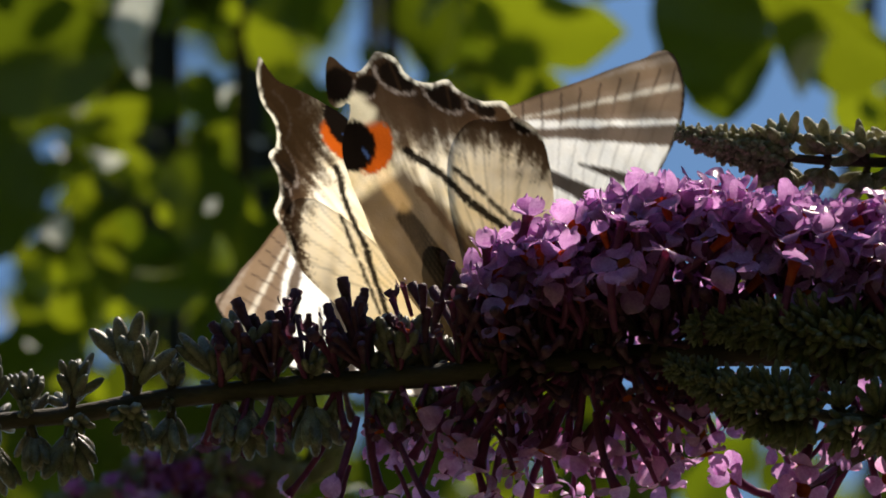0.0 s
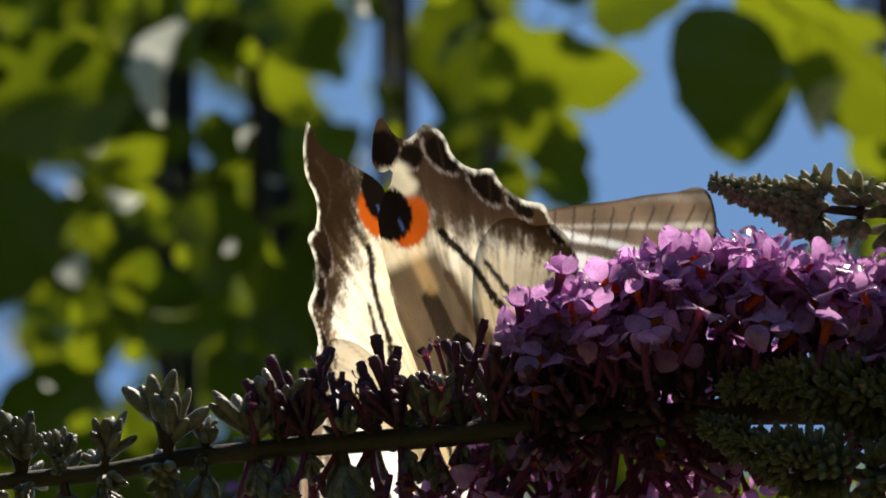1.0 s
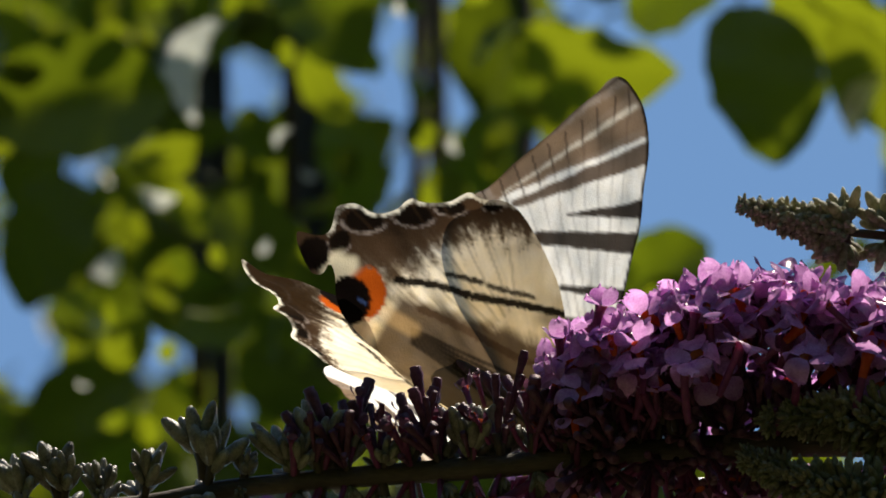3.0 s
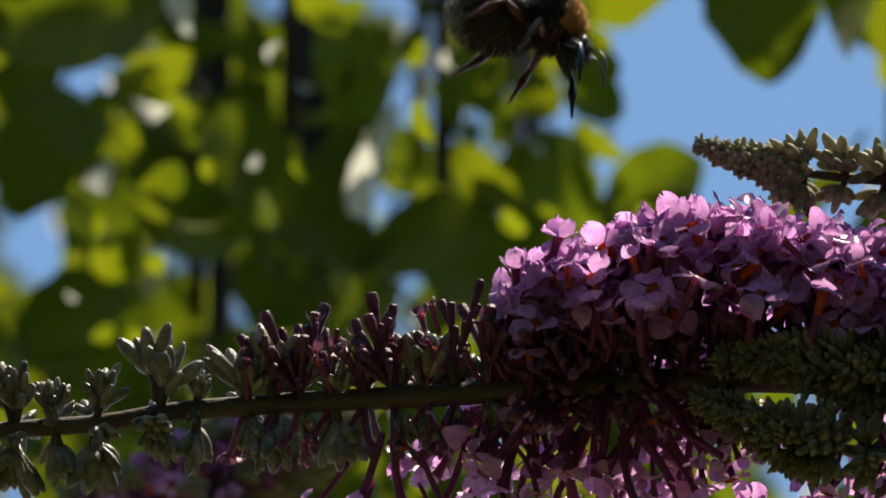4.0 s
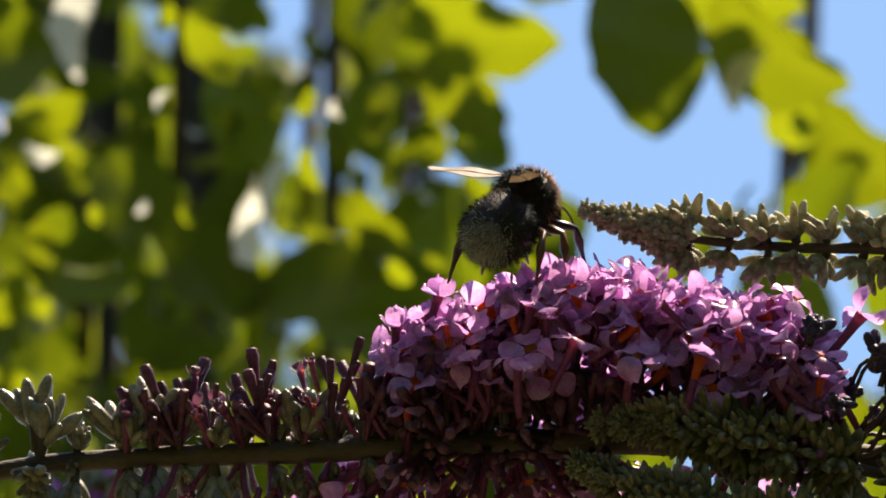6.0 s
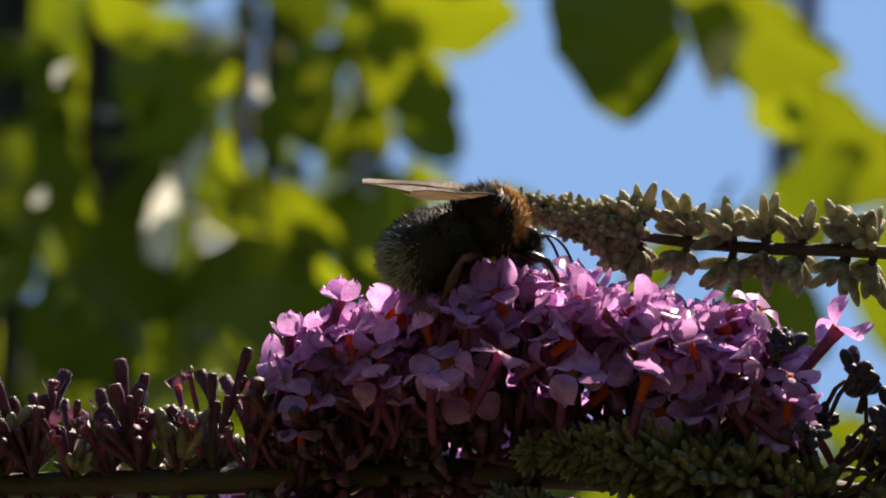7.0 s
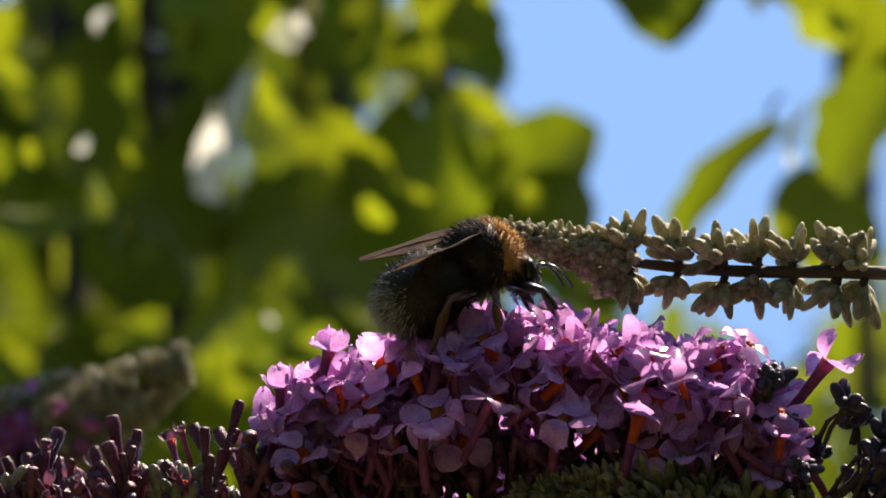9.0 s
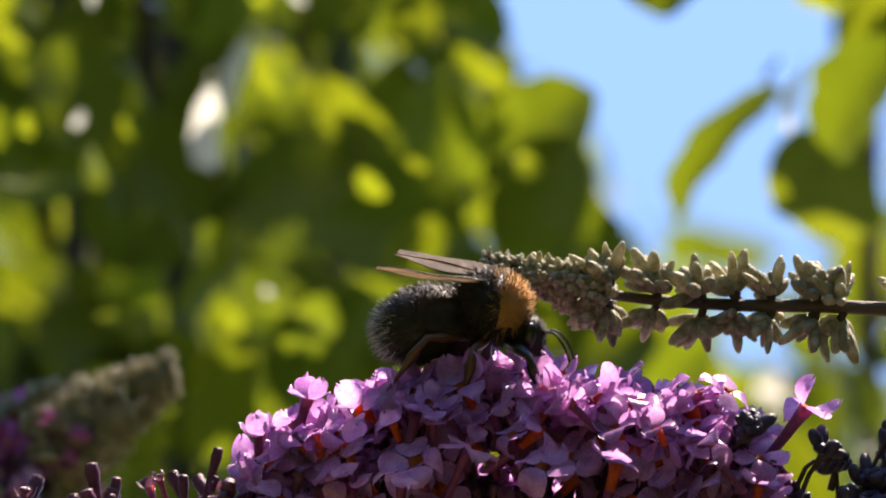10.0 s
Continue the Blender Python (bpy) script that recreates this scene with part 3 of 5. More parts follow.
LEAVES = {"g": [leaf_mesh(k, LEAF, 0.56 + 0.07 * k, 0.12 + 0.05 * k) for k in range(4)],
          "y": [leaf_mesh(10 + k, LEAF_YOUNG, 0.52 + 0.10 * k, 0.16 + 0.1 * k) for k in range(3)],
          "w": [leaf_mesh(20 + k, LEAF_SHINE, 0.50 + 0.1 * k, 0.5, 0.3) for k in range(2)],
          "G": [leaf_mesh(50, LEAF, 0.74, 0.10, 0.10)],
          "Y": [leaf_mesh(40, LEAF_YOUNG, 0.70, 0.10, 0.10)],
          "n": [leaf_mesh(30, LEAF_SHINE, 0.27, 0.45, 0.25)],
          "l": [leaf_mesh(31, LEAF, 0.22, 0.3, 0.5), leaf_mesh(32, LEAF_YOUNG, 0.22, 0.3, 0.5)]}

SHRUB_BASE = VIEW @ Vector((-0.02, 1.05, 0))
SHRUB_BASE.z = 0
shrub = thing("leafy_shrub", Matrix.Translation(SHRUB_BASE), "tall leafy shrub with backlit yellow-green oval leaves", "shrub")
TO_SHRUB = Matrix.Translation(-SHRUB_BASE) @ VIEW
LIT, EDGE = Vector((-0.25, -0.72, -0.60)), Vector((0.15, -0.93, 0.25))   # faces square to the sun, and turned up
DIM = Vector((-0.62, -0.75, 0.1))
FACES = {"b": LIT, "d": EDGE, "m": DIM}


def leaf_pose(x, y, d, length, angle, face, tilt):
    """angle: of the leaf's tip in the picture, degrees from up, clockwise."""
    n = (face + tilt).normalized()
    a = radians(angle)
    up = Vector((math.sin(a), 0, math.cos(a)))
    up = (up - n * up.dot(n)).normalized()
    side = up.cross(n)
    m = Matrix((side, up, n)).transposed().to_4x4()
    s = length / FOC * (3 + d)
    return Matrix.Translation(V(x, y, d)) @ m @ Matrix.Diagonal((s, s, s, 1))


# picture place, depth, length, tip angle, leaf kind (w, n: shine put in as whitish colour), facing (b: in the sun, d:
# shaded by leaves added out of view, m: turned away)
BIG = [
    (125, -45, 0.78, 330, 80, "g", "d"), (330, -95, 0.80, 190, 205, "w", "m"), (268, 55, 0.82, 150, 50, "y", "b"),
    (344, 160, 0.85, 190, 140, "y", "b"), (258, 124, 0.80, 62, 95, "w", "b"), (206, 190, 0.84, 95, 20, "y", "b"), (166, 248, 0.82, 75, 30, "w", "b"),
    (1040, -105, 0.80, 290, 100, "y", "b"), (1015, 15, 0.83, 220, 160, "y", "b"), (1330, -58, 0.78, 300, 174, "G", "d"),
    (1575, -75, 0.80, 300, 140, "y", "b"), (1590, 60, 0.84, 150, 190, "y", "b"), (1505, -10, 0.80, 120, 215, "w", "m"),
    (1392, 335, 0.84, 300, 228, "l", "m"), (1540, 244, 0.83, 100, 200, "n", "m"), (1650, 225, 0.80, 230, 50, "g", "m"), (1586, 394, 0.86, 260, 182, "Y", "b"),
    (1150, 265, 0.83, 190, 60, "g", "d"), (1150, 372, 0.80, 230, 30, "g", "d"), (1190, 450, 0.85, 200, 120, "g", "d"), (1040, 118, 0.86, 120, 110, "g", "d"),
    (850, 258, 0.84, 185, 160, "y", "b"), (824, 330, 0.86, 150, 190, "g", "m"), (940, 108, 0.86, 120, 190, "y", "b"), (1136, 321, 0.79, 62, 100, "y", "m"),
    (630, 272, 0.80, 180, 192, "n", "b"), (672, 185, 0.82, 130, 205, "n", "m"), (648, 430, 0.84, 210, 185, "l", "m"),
    (560, -60, 0.84, 170, 170, "y", "b"), (440, 20, 0.86, 130, 120, "g", "m"), (60, 200, 0.84, 260, 200, "g", "d"),
    (440, 230, 0.82, 250, 150, "g", "d"), (330, 330, 0.88, 210, 100, "g", "d"), (760, 350, 0.84, 250, 60, "g", "d"),
    (900, 430, 0.86, 260, 100, "g", "d"), (120, 480, 0.86, 220, 60, "g", "d"), (560, 340, 0.84, 220, 130, "g", "d"), (600, 60, 0.86, 200, 170, "g", "d"),
    (850, -130, 0.84, 260, 200, "g", "m"), (560, -190, 0.82, 240, 150, "g", "d"), (860, 60, 0.88, 180, 180, "g", "m"), (1000, 280, 0.86, 200, 150, "g", "m"),
    (40, 60, 0.9, 180, 20, "g", "d"), (1790, 330, 0.9, 260, 200, "g", "m"), (1720, 120, 0.88, 260, 150, "y", "b"),
    (1480, -190, 0.82, 300, 130, "y", "b"), (1180, -230, 0.86, 260, 80, "g", "m"), (1100, 830, 0.9, 260, 60, "y", "b"),
    (640, 760, 0.92, 200, 20, "y", "m"), (1330, 880, 0.92, 240, 70, "y", "b"), (790, 640, 0.9, 240, 40, "g", "d"), (980, 740, 0.9, 200, 60, "y", "b"),
    (450, 640, 0.9, 260, 120, "g", "d"), (200, 640, 0.9, 220, 60, "g", "d"),
    (1060, 610, 0.86, 240, 100, "g", "d"), (1200, 640, 0.88, 240, 80, "g", "d"), (1330, 700, 0.90, 200, 60, "g", "m"),
]
# small leaves lit through gaps in the added crown, w ones coloured whitish as sun glints: picture place, length, kind
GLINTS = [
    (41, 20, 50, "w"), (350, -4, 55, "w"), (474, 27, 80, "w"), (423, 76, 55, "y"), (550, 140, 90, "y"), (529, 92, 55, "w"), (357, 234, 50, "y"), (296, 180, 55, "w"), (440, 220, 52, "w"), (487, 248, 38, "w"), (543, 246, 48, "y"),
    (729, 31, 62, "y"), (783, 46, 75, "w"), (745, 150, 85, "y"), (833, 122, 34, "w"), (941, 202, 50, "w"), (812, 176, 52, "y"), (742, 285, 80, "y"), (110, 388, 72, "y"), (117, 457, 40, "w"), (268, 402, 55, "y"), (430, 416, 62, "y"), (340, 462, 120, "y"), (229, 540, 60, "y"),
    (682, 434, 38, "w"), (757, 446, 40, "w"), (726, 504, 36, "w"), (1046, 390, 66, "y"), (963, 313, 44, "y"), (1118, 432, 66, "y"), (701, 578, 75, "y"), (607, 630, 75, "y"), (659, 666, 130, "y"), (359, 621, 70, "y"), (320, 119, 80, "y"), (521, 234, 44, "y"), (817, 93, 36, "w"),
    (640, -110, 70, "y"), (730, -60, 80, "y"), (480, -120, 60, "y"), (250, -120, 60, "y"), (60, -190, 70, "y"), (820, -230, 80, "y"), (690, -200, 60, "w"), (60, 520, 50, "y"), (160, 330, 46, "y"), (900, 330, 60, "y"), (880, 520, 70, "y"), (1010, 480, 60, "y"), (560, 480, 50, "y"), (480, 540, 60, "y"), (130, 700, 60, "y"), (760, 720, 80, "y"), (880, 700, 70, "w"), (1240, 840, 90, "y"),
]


SEEN_LIT = [(q[0], q[1], q[3]) for q in BIG if q[6] == "b" or q[5] in "wn"] + [q[:3] for q in GLINTS]
LIT_AT = []      # where the sun comes through, with the gap's half width
for _x, _y, _d, _n, _a, _k, _f in BIG:
    if _f == "b":
        LIT_AT.append((V(_x, _y, _d), (0.5 if _k in "wn" else 0.42) * _n / FOC * 3.8))


def keeps_sun(p, half):
    """True if a leaf at p with that half width leaves the sun on the lit ones."""
    for q, r in LIT_AT:
        w = p - q
        along = w.dot(SUN_IN_VIEW)
        if along > 0.02 and (w - SUN_IN_VIEW * along).length < r + half:
            return False
    return True


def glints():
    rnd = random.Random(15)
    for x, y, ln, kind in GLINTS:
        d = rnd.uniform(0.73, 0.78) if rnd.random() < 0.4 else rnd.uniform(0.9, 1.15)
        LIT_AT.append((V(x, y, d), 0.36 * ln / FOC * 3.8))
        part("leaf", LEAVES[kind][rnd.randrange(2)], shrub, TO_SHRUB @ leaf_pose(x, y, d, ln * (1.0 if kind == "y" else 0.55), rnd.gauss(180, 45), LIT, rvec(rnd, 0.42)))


glints()


def big_leaves():
    rnd = random.Random(5)
    for x, y, d, ln, ang, kind, face in BIG:
        part("leaf", LEAVES[kind][rnd.randrange(len(LEAVES[kind]))], shrub, TO_SHRUB @ leaf_pose(x, y, d, ln, ang, FACES[face], rvec(rnd, 0.07)))
        if face == "b" and ln > 140 and kind not in "wnY":      # leaves added up-sun dapple a lit leaf here and there
            for k in range(3):
                q = leaf_pose(784, 441, 0, ln * rnd.uniform(0.25, 0.45) * 1.27, rnd.uniform(0, 360), -SUN_IN_VIEW, rvec(rnd, 0.3))
                q.translation = V(x, y, d) + SUN_IN_VIEW * rnd.uniform(0.1, 0.3) + rvec(rnd, 0.34 * ln / FOC * 3.8)
                part("leaf", LEAVES["g"][rnd.randrange(4)], shrub, TO_SHRUB @ q)
        if face == "d":      # leaves added up-sun, out of view, to keep this one in dappled shade
            for k in range(12 if kind == "G" else 5):
                at = V(x, y, d) + SUN_IN_VIEW * rnd.uniform(0.12, 0.30) + rvec(rnd, 0.30 * ln / FOC * 3.8)
                if not keeps_sun(at, 0.2 * ln / FOC * 3.8):
                    continue
                q = leaf_pose(784, 441, 0, ln * rnd.uniform(0.38, 0.68) * 1.27, rnd.uniform(0, 360), -SUN_IN_VIEW, rvec(rnd, 0.2))
                q.translation = at
                part("leaf", LEAVES["g"][rnd.randrange(4)], shrub, TO_SHRUB @ q)


big_leaves()


def shade_second_spike():
    """Unseen leaves added up-sun of the hanging spike to put it in shade."""
    rnd = random.Random(77)
    for k in range(24):
        q = leaf_pose(784, 441, 0, rnd.uniform(260, 380), rnd.uniform(0, 360), -SUN_IN_VIEW, rvec(rnd, 0.25))
        q.translation = V(-60 + 27 * k, 930 - 13 * k + rnd.uniform(-260, 130), 0.36) + SUN_IN_VIEW * rnd.uniform(0.17, 0.27)
        part("leaf", LEAVES["g"][rnd.randrange(4)], shrub, TO_SHRUB @ q)


shade_second_spike()


def open_sky(x, y):
    """True where the shrub leaves the sky open."""
    left = np.interp(y, (-400, -200, -60, 40, 95, 150, 200, 300, 420, 520), (1150, 1120, 1140, 1115, 1030, 1085, 1130, 1245, 1250, 1255))
    right = np.interp(y, (-400, -60, 40, 130, 520), (1210, 1240, 1470, 1600, 1640))
    return left < x < right and y < 520


HOLES = ((48, 137, 62), (14, 289, 55), (31, 408, 48), (443, -81, 40), (673, -97, 48), (12, 855, 40), (141, 89, 22), (936, 95, 36), (299, 392, 20), (264, 386, 20), (410, 511, 26), (653, 329, 16), (728, 118, 20), (687, 337, 14), (1440, 60, 60), (1500, 300, 50), (1400, 760, 60))


def filler():
    """The rest of the foliage, too many leaves to count: the shrub's depth, and an unseen crown added to keep most of
    it in shade.
    """
    rnd = random.Random(11)
    src = {}
    for k in "gy":
        src[k] = []
        for me in LEAVES[k]:
            src[k].append(([v.co.copy() for v in me.vertices], [tuple(p.vertices) for p in me.polygons]))
    verts, faces, mats = [], [], []
    for i in range(7600):
        small = i % 3 == 0
        x, y = rnd.uniform(-350, 1900), rnd.uniform(-480, 1150)
        d = rnd.uniform(0.88, 1.3) if i % 2 else rnd.uniform(1.3, 2.2)
        ln = rnd.uniform(45, 95) if small else rnd.uniform(110, 220)
        kind = "y" if rnd.random() < (0.55 if small else 0.3) else "g"
        half = 0.36 * ln / FOC * (3 + d)
        if i >= 6200:     # the shrub's far side
            x, y, d, ln = rnd.uniform(-450, 620), rnd.uniform(-480, 1100), rnd.uniform(2.0, 2.7), rnd.uniform(110, 200)
            if any(open_sky(x + a * (ln * 0.5 + 60), y) for a in (-1, 0, 1)) or any((x - hx) ** 2 + (y - hy) ** 2 < (hr + ln * 0.4 + 12) ** 2 for hx, hy, hr in HOLES):
                continue
            small = False
        elif i > 2600:    # the unseen crown above, added to cast shade
            x, ln, d = rnd.uniform(-500, 1100), rnd.uniform(130, 260), rnd.uniform(1.0, 1.6)
            y = 441 - ((d - 0.9) * SUN_IN_VIEW.z / SUN_IN_VIEW.y + rnd.uniform(-0.13, 0.12)) / (3 + d) * FOC
            x += (d - 0.9) * SUN_IN_VIEW.x / SUN_IN_VIEW.y / (3 + d) * FOC
            half = 0.36 * ln / FOC * (3 + d)
            if rnd.random() < 0.45 or y > -560 or not keeps_sun(V(x, y, d), half * 0.6):
                continue
        elif i < 760:     # smaller leaves in front, some of them in the sun
            d, ln = rnd.uniform(0.76, 0.9), rnd.uniform(55, 130)
            half = 0.36 * ln / FOC * (3 + d)
            if x > 1150 or open_sky(x + ln * 0.5, y) or any((x - q[0]) ** 2 + (y - q[1]) ** 2 < (0.36 * q[2] + 0.4 * ln) ** 2 for q in SEEN_LIT) or any((x - hx) ** 2 + (y - hy) ** 2 < (hr + ln * 0.36) ** 2 for hx, hy, hr in HOLES) or not keeps_sun(V(x, y, d), half * 0.4):
                continue
            small = rnd.random() < 0.3
        elif any(open_sky(x + a * ln * 0.55, y + b * ln * 0.55) for a, b in ((0, 0), (1, 0), (-1, 0), (0, 1), (0, -1))):
            continue
        elif any((x - hx) ** 2 + (y - hy) ** 2 < (hr + ln * 0.36) ** 2 for hx, hy, hr in HOLES):
            continue
        elif x > 1050 - max(0, d - 0.95) * 260 and (rnd.random() < 0.25 if y > 560 else d > 0.95 or x > 1200):
            continue
        elif not keeps_sun(V(x, y, d), half * 0.6):
            continue
        face = (FACES["b"] + rvec(rnd, 0.3)) if small else FACES[rnd.choice("bddmm")] + rvec(rnd, 0.4)
        m = leaf_pose(x, y, d, ln, rnd.gauss(170, 70), face, Vector())
        vs, fs = rnd.choice(src[kind])
        o = len(verts)
        verts += [m @ v for v in vs]
        faces += [tuple(o + q for q in f) for f in fs]
        mats += [0 if kind == "g" else 1] * len(fs)
    me = bpy.data.meshes.new("foliage")
    me.from_pydata(verts, [], faces)
    me.materials.append(LEAF)
    me.materials.append(LEAF_YOUNG)
    me.polygons.foreach_set("material_index", mats)
    me.polygons.foreach_set("use_smooth", [True] * len(faces))
    ob = part("foliage", me, shrub, TO_SHRUB, "dense dark green and yellow-green leaves")
    tagged(ob, kind="stuff")


filler()


def shrub_stems():
    g = TO_SHRUB.inverted()
    for top, mid, r in (((498, -420, 0.95), (500, 300, 0.97), 2.2), ((735, -380, 1.1), (720, 250, 1.1), 1.6), ((300, -300, 1.0), (330, 500, 1.0), 1.8), ((1640, -300, 1.0), (1560, 420, 1.1), 1.5), ((900, -300, 1.2), (880, 600, 1.2), 1.6)):
        bm = bmesh.new()
        lo = g @ Vector((V(*mid).x * 0.4, 0.05, -0.04))
        pts = smooth_line([V(*top), V(*mid), V(mid[0] + 40, 1000, mid[2]), lo], 6)
        tube(bm, pts, [r * MM * (0.35 + 1.4 * i / len(pts)) for i in range(len(pts))], 8)
        part("shrub_stem", mesh_of("shrub_stem", bm, BARK), shrub, TO_SHRUB)


shrub_stems()


# ---------------------------------------------------------------- the butterfly
def sheet(o, ex, ey):
    """A wing drawing's units to millimetres: outward from the body, and towards the tail."""
    return lambda x, y: Vector((o[0] + ex[0] * x + ey[0] * y, o[1] + ex[1] * x + ey[1] * y))


HIND = sheet((20.067, 70.172), (0.03223, -0.07238), (-0.05202, -0.02998))
FORE = sheet((13.762, 71.676), (0.03853, -0.06924), (-0.04915, -0.03447))

HIND_RIM = [(640, 338), (612, 326), (585, 326), (562, 318), (540, 309), (520, 318), (500, 330), (470, 334), (440, 332), (418, 324), (404, 330), (388, 347), (355, 358), (325, 354), (303, 340), (280, 336), (254, 344), (246, 362), (236, 398)]
HIND_EDGE = [(721, 833), (761, 704), (762, 607), (752, 545), (735, 490), (700, 420), (665, 365)] + HIND_RIM + [(214, 408), (172, 399), (166, 412), (176, 446), (194, 484), (212, 494), (228, 488), (243, 468), (252, 498),
                                                                                             (250, 535), (264, 580), (300, 622), (352, 668), (424, 735), (516, 795), (630, 840)]
TORN_EDGE = [(721, 833), (761, 704), (762, 607), (752, 545), (735, 490), (700, 420), (665, 365)] + HIND_RIM[:-4] + [(283, 334), (250, 332), (212, 342), (196, 352), (206, 362), (232, 392), (240, 430), (246, 470), (248, 505), (252, 545), (274, 580), (330, 592), (400, 608), (490, 644), (580, 694), (664, 750)]
FORE_EDGE = [(769, 883), (808, 791), (848, 690), (885, 560), (908, 455), (926, 370), (939, 290), (946, 210), (946, 150), (931, 90), (906, 50), (880, 37), (851, 49), (820, 84), (755, 140), (690, 203), (620, 264), (575, 308), (540, 328), (510, 352), (494, 385), (487, 430), (498, 485), (536, 560), (600, 660), (693, 805)]
FORE_MARGIN = [(880, 37), (820, 84), (755, 140), (690, 203), (620, 264), (560, 318)]


def seg(p, a, b):
    """Distance from p to the segment a-b, and how far along it."""
    ax, ay, bx, by = a[0], a[1], b[0], b[1]
    dx, dy = bx - ax, by - ay
    t = max(0.0, min(1.0, ((p[0] - ax) * dx + (p[1] - ay) * dy) / (dx * dx + dy * dy)))
    return math.hypot(p[0] - ax - t * dx, p[1] - ay - t * dy), t


def line_dist(p, pts):
    return min(seg(p, a, b)[0] for a, b in zip(pts, pts[1:]))


def step(e0, e1, x):
    t = max(0.0, min(1.0, (x - e0) / (e1 - e0)))
    return t * t * (3 - 2 * t)


def blend(c, d, f):
    return [c[k] + (d[k] - c[k]) * f for k in range(3)]


CREAM, WHITE, BROWN, BLACK, TAN = (0.88, 0.73, 0.47), (0.96, 0.93, 0.87), (0.045, 0.025, 0.013), (0.006, 0.004, 0.003), (0.66, 0.50, 0.28)
ORANGE, BLUE = (0.45, 0.080, 0.008), (0.05, 0.09, 0.22)


def fore_paint(x, y):
    nz, fz = noise.noise(Vector((x * 0.04, y * 0.04, 0))), noise.noise(Vector((x * 0.17, y * 0.17, 5)))
    c = blend(WHITE, CREAM, 0.25 * step(420, 700, y) + 0.15 * nz)
    ray = math.atan2(y - 850, x - 860)
    st = noise.noise(Vector((ray * 34, math.hypot(x - 860, y - 850) * 0.006, 8))) + 0.5 * fz
    c = [v * (1 + 0.10 * st) for v in c]
    # the fan of bands along the outer margin: brown, pale line, brown
    d0 = seg((x, y), (600, 290), (905, 62))[0]
    c = blend(c, (0.24, 0.165, 0.11), (1 - step(38, 46, line_dist((x, y), FORE_MARGIN) + 5 * nz)) * (0.9 + 0.1 * st))
    for a, b, w0, w1, col, k in (((600, 300), (915, 100), 24, 52, (0.24, 0.16, 0.10), 0.95), ((600, 312), (940, 130), 16, 30, (0.22, 0.15, 0.10), 0.95), ((640, 338), (950, 195), 9, 24, (0.11, 0.07, 0.045), 0.95), ((612, 318), (916, 97), 3, 7, (0.70, 0.63, 0.52), 0.85),
                                 ((942, 322), (765, 352), 21, 3, (0.03, 0.02, 0.014), 0.97), ((932, 400), (690, 408), 25, 15, (0.03, 0.02, 0.014), 0.97), ((690, 408), (588, 452), 14, 5, (0.05, 0.035, 0.025), 0.85),
                                 ((912, 518), (752, 513), 18, 6, (0.02, 0.014, 0.01), 0.97), ((890, 600), (690, 585), 24, 10, (0.03, 0.02, 0.014), 0.95), ((855, 690), (740, 690), 20, 8, (0.03, 0.02, 0.014), 0.95)):
        d, t = seg((x, y), a, b)
        w = w0 + (w1 - w0) * t + 3 * nz + 2 * fz
        c = blend(c, col, (1 - step(w - 4, w + 3, d)) * k)
    # veins run out to the margin
    for k in range(10):
        t = k / 9
        e = (905 - 345 * t, 55 + 262 * t)
        dv = seg((x, y), (858 - 90 * t, 640 + 20 * t), e)[0]
        near = 1 - step(50, 90, line_dist((x, y), FORE_MARGIN))
        c = blend(c, (0.06, 0.04, 0.03), (1 - step(1.2, 4.0, dv)) * (0.25 + 0.5 * near))
    c = blend(c, BLACK, (1 - step(3, 7, line_dist((x, y), FORE_EDGE[2:12]))) * 0.95)
    c = blend(c, BROWN, (1 - step(2, 6, line_dist((x, y), FORE_MARGIN))) * 0.7)
    return c


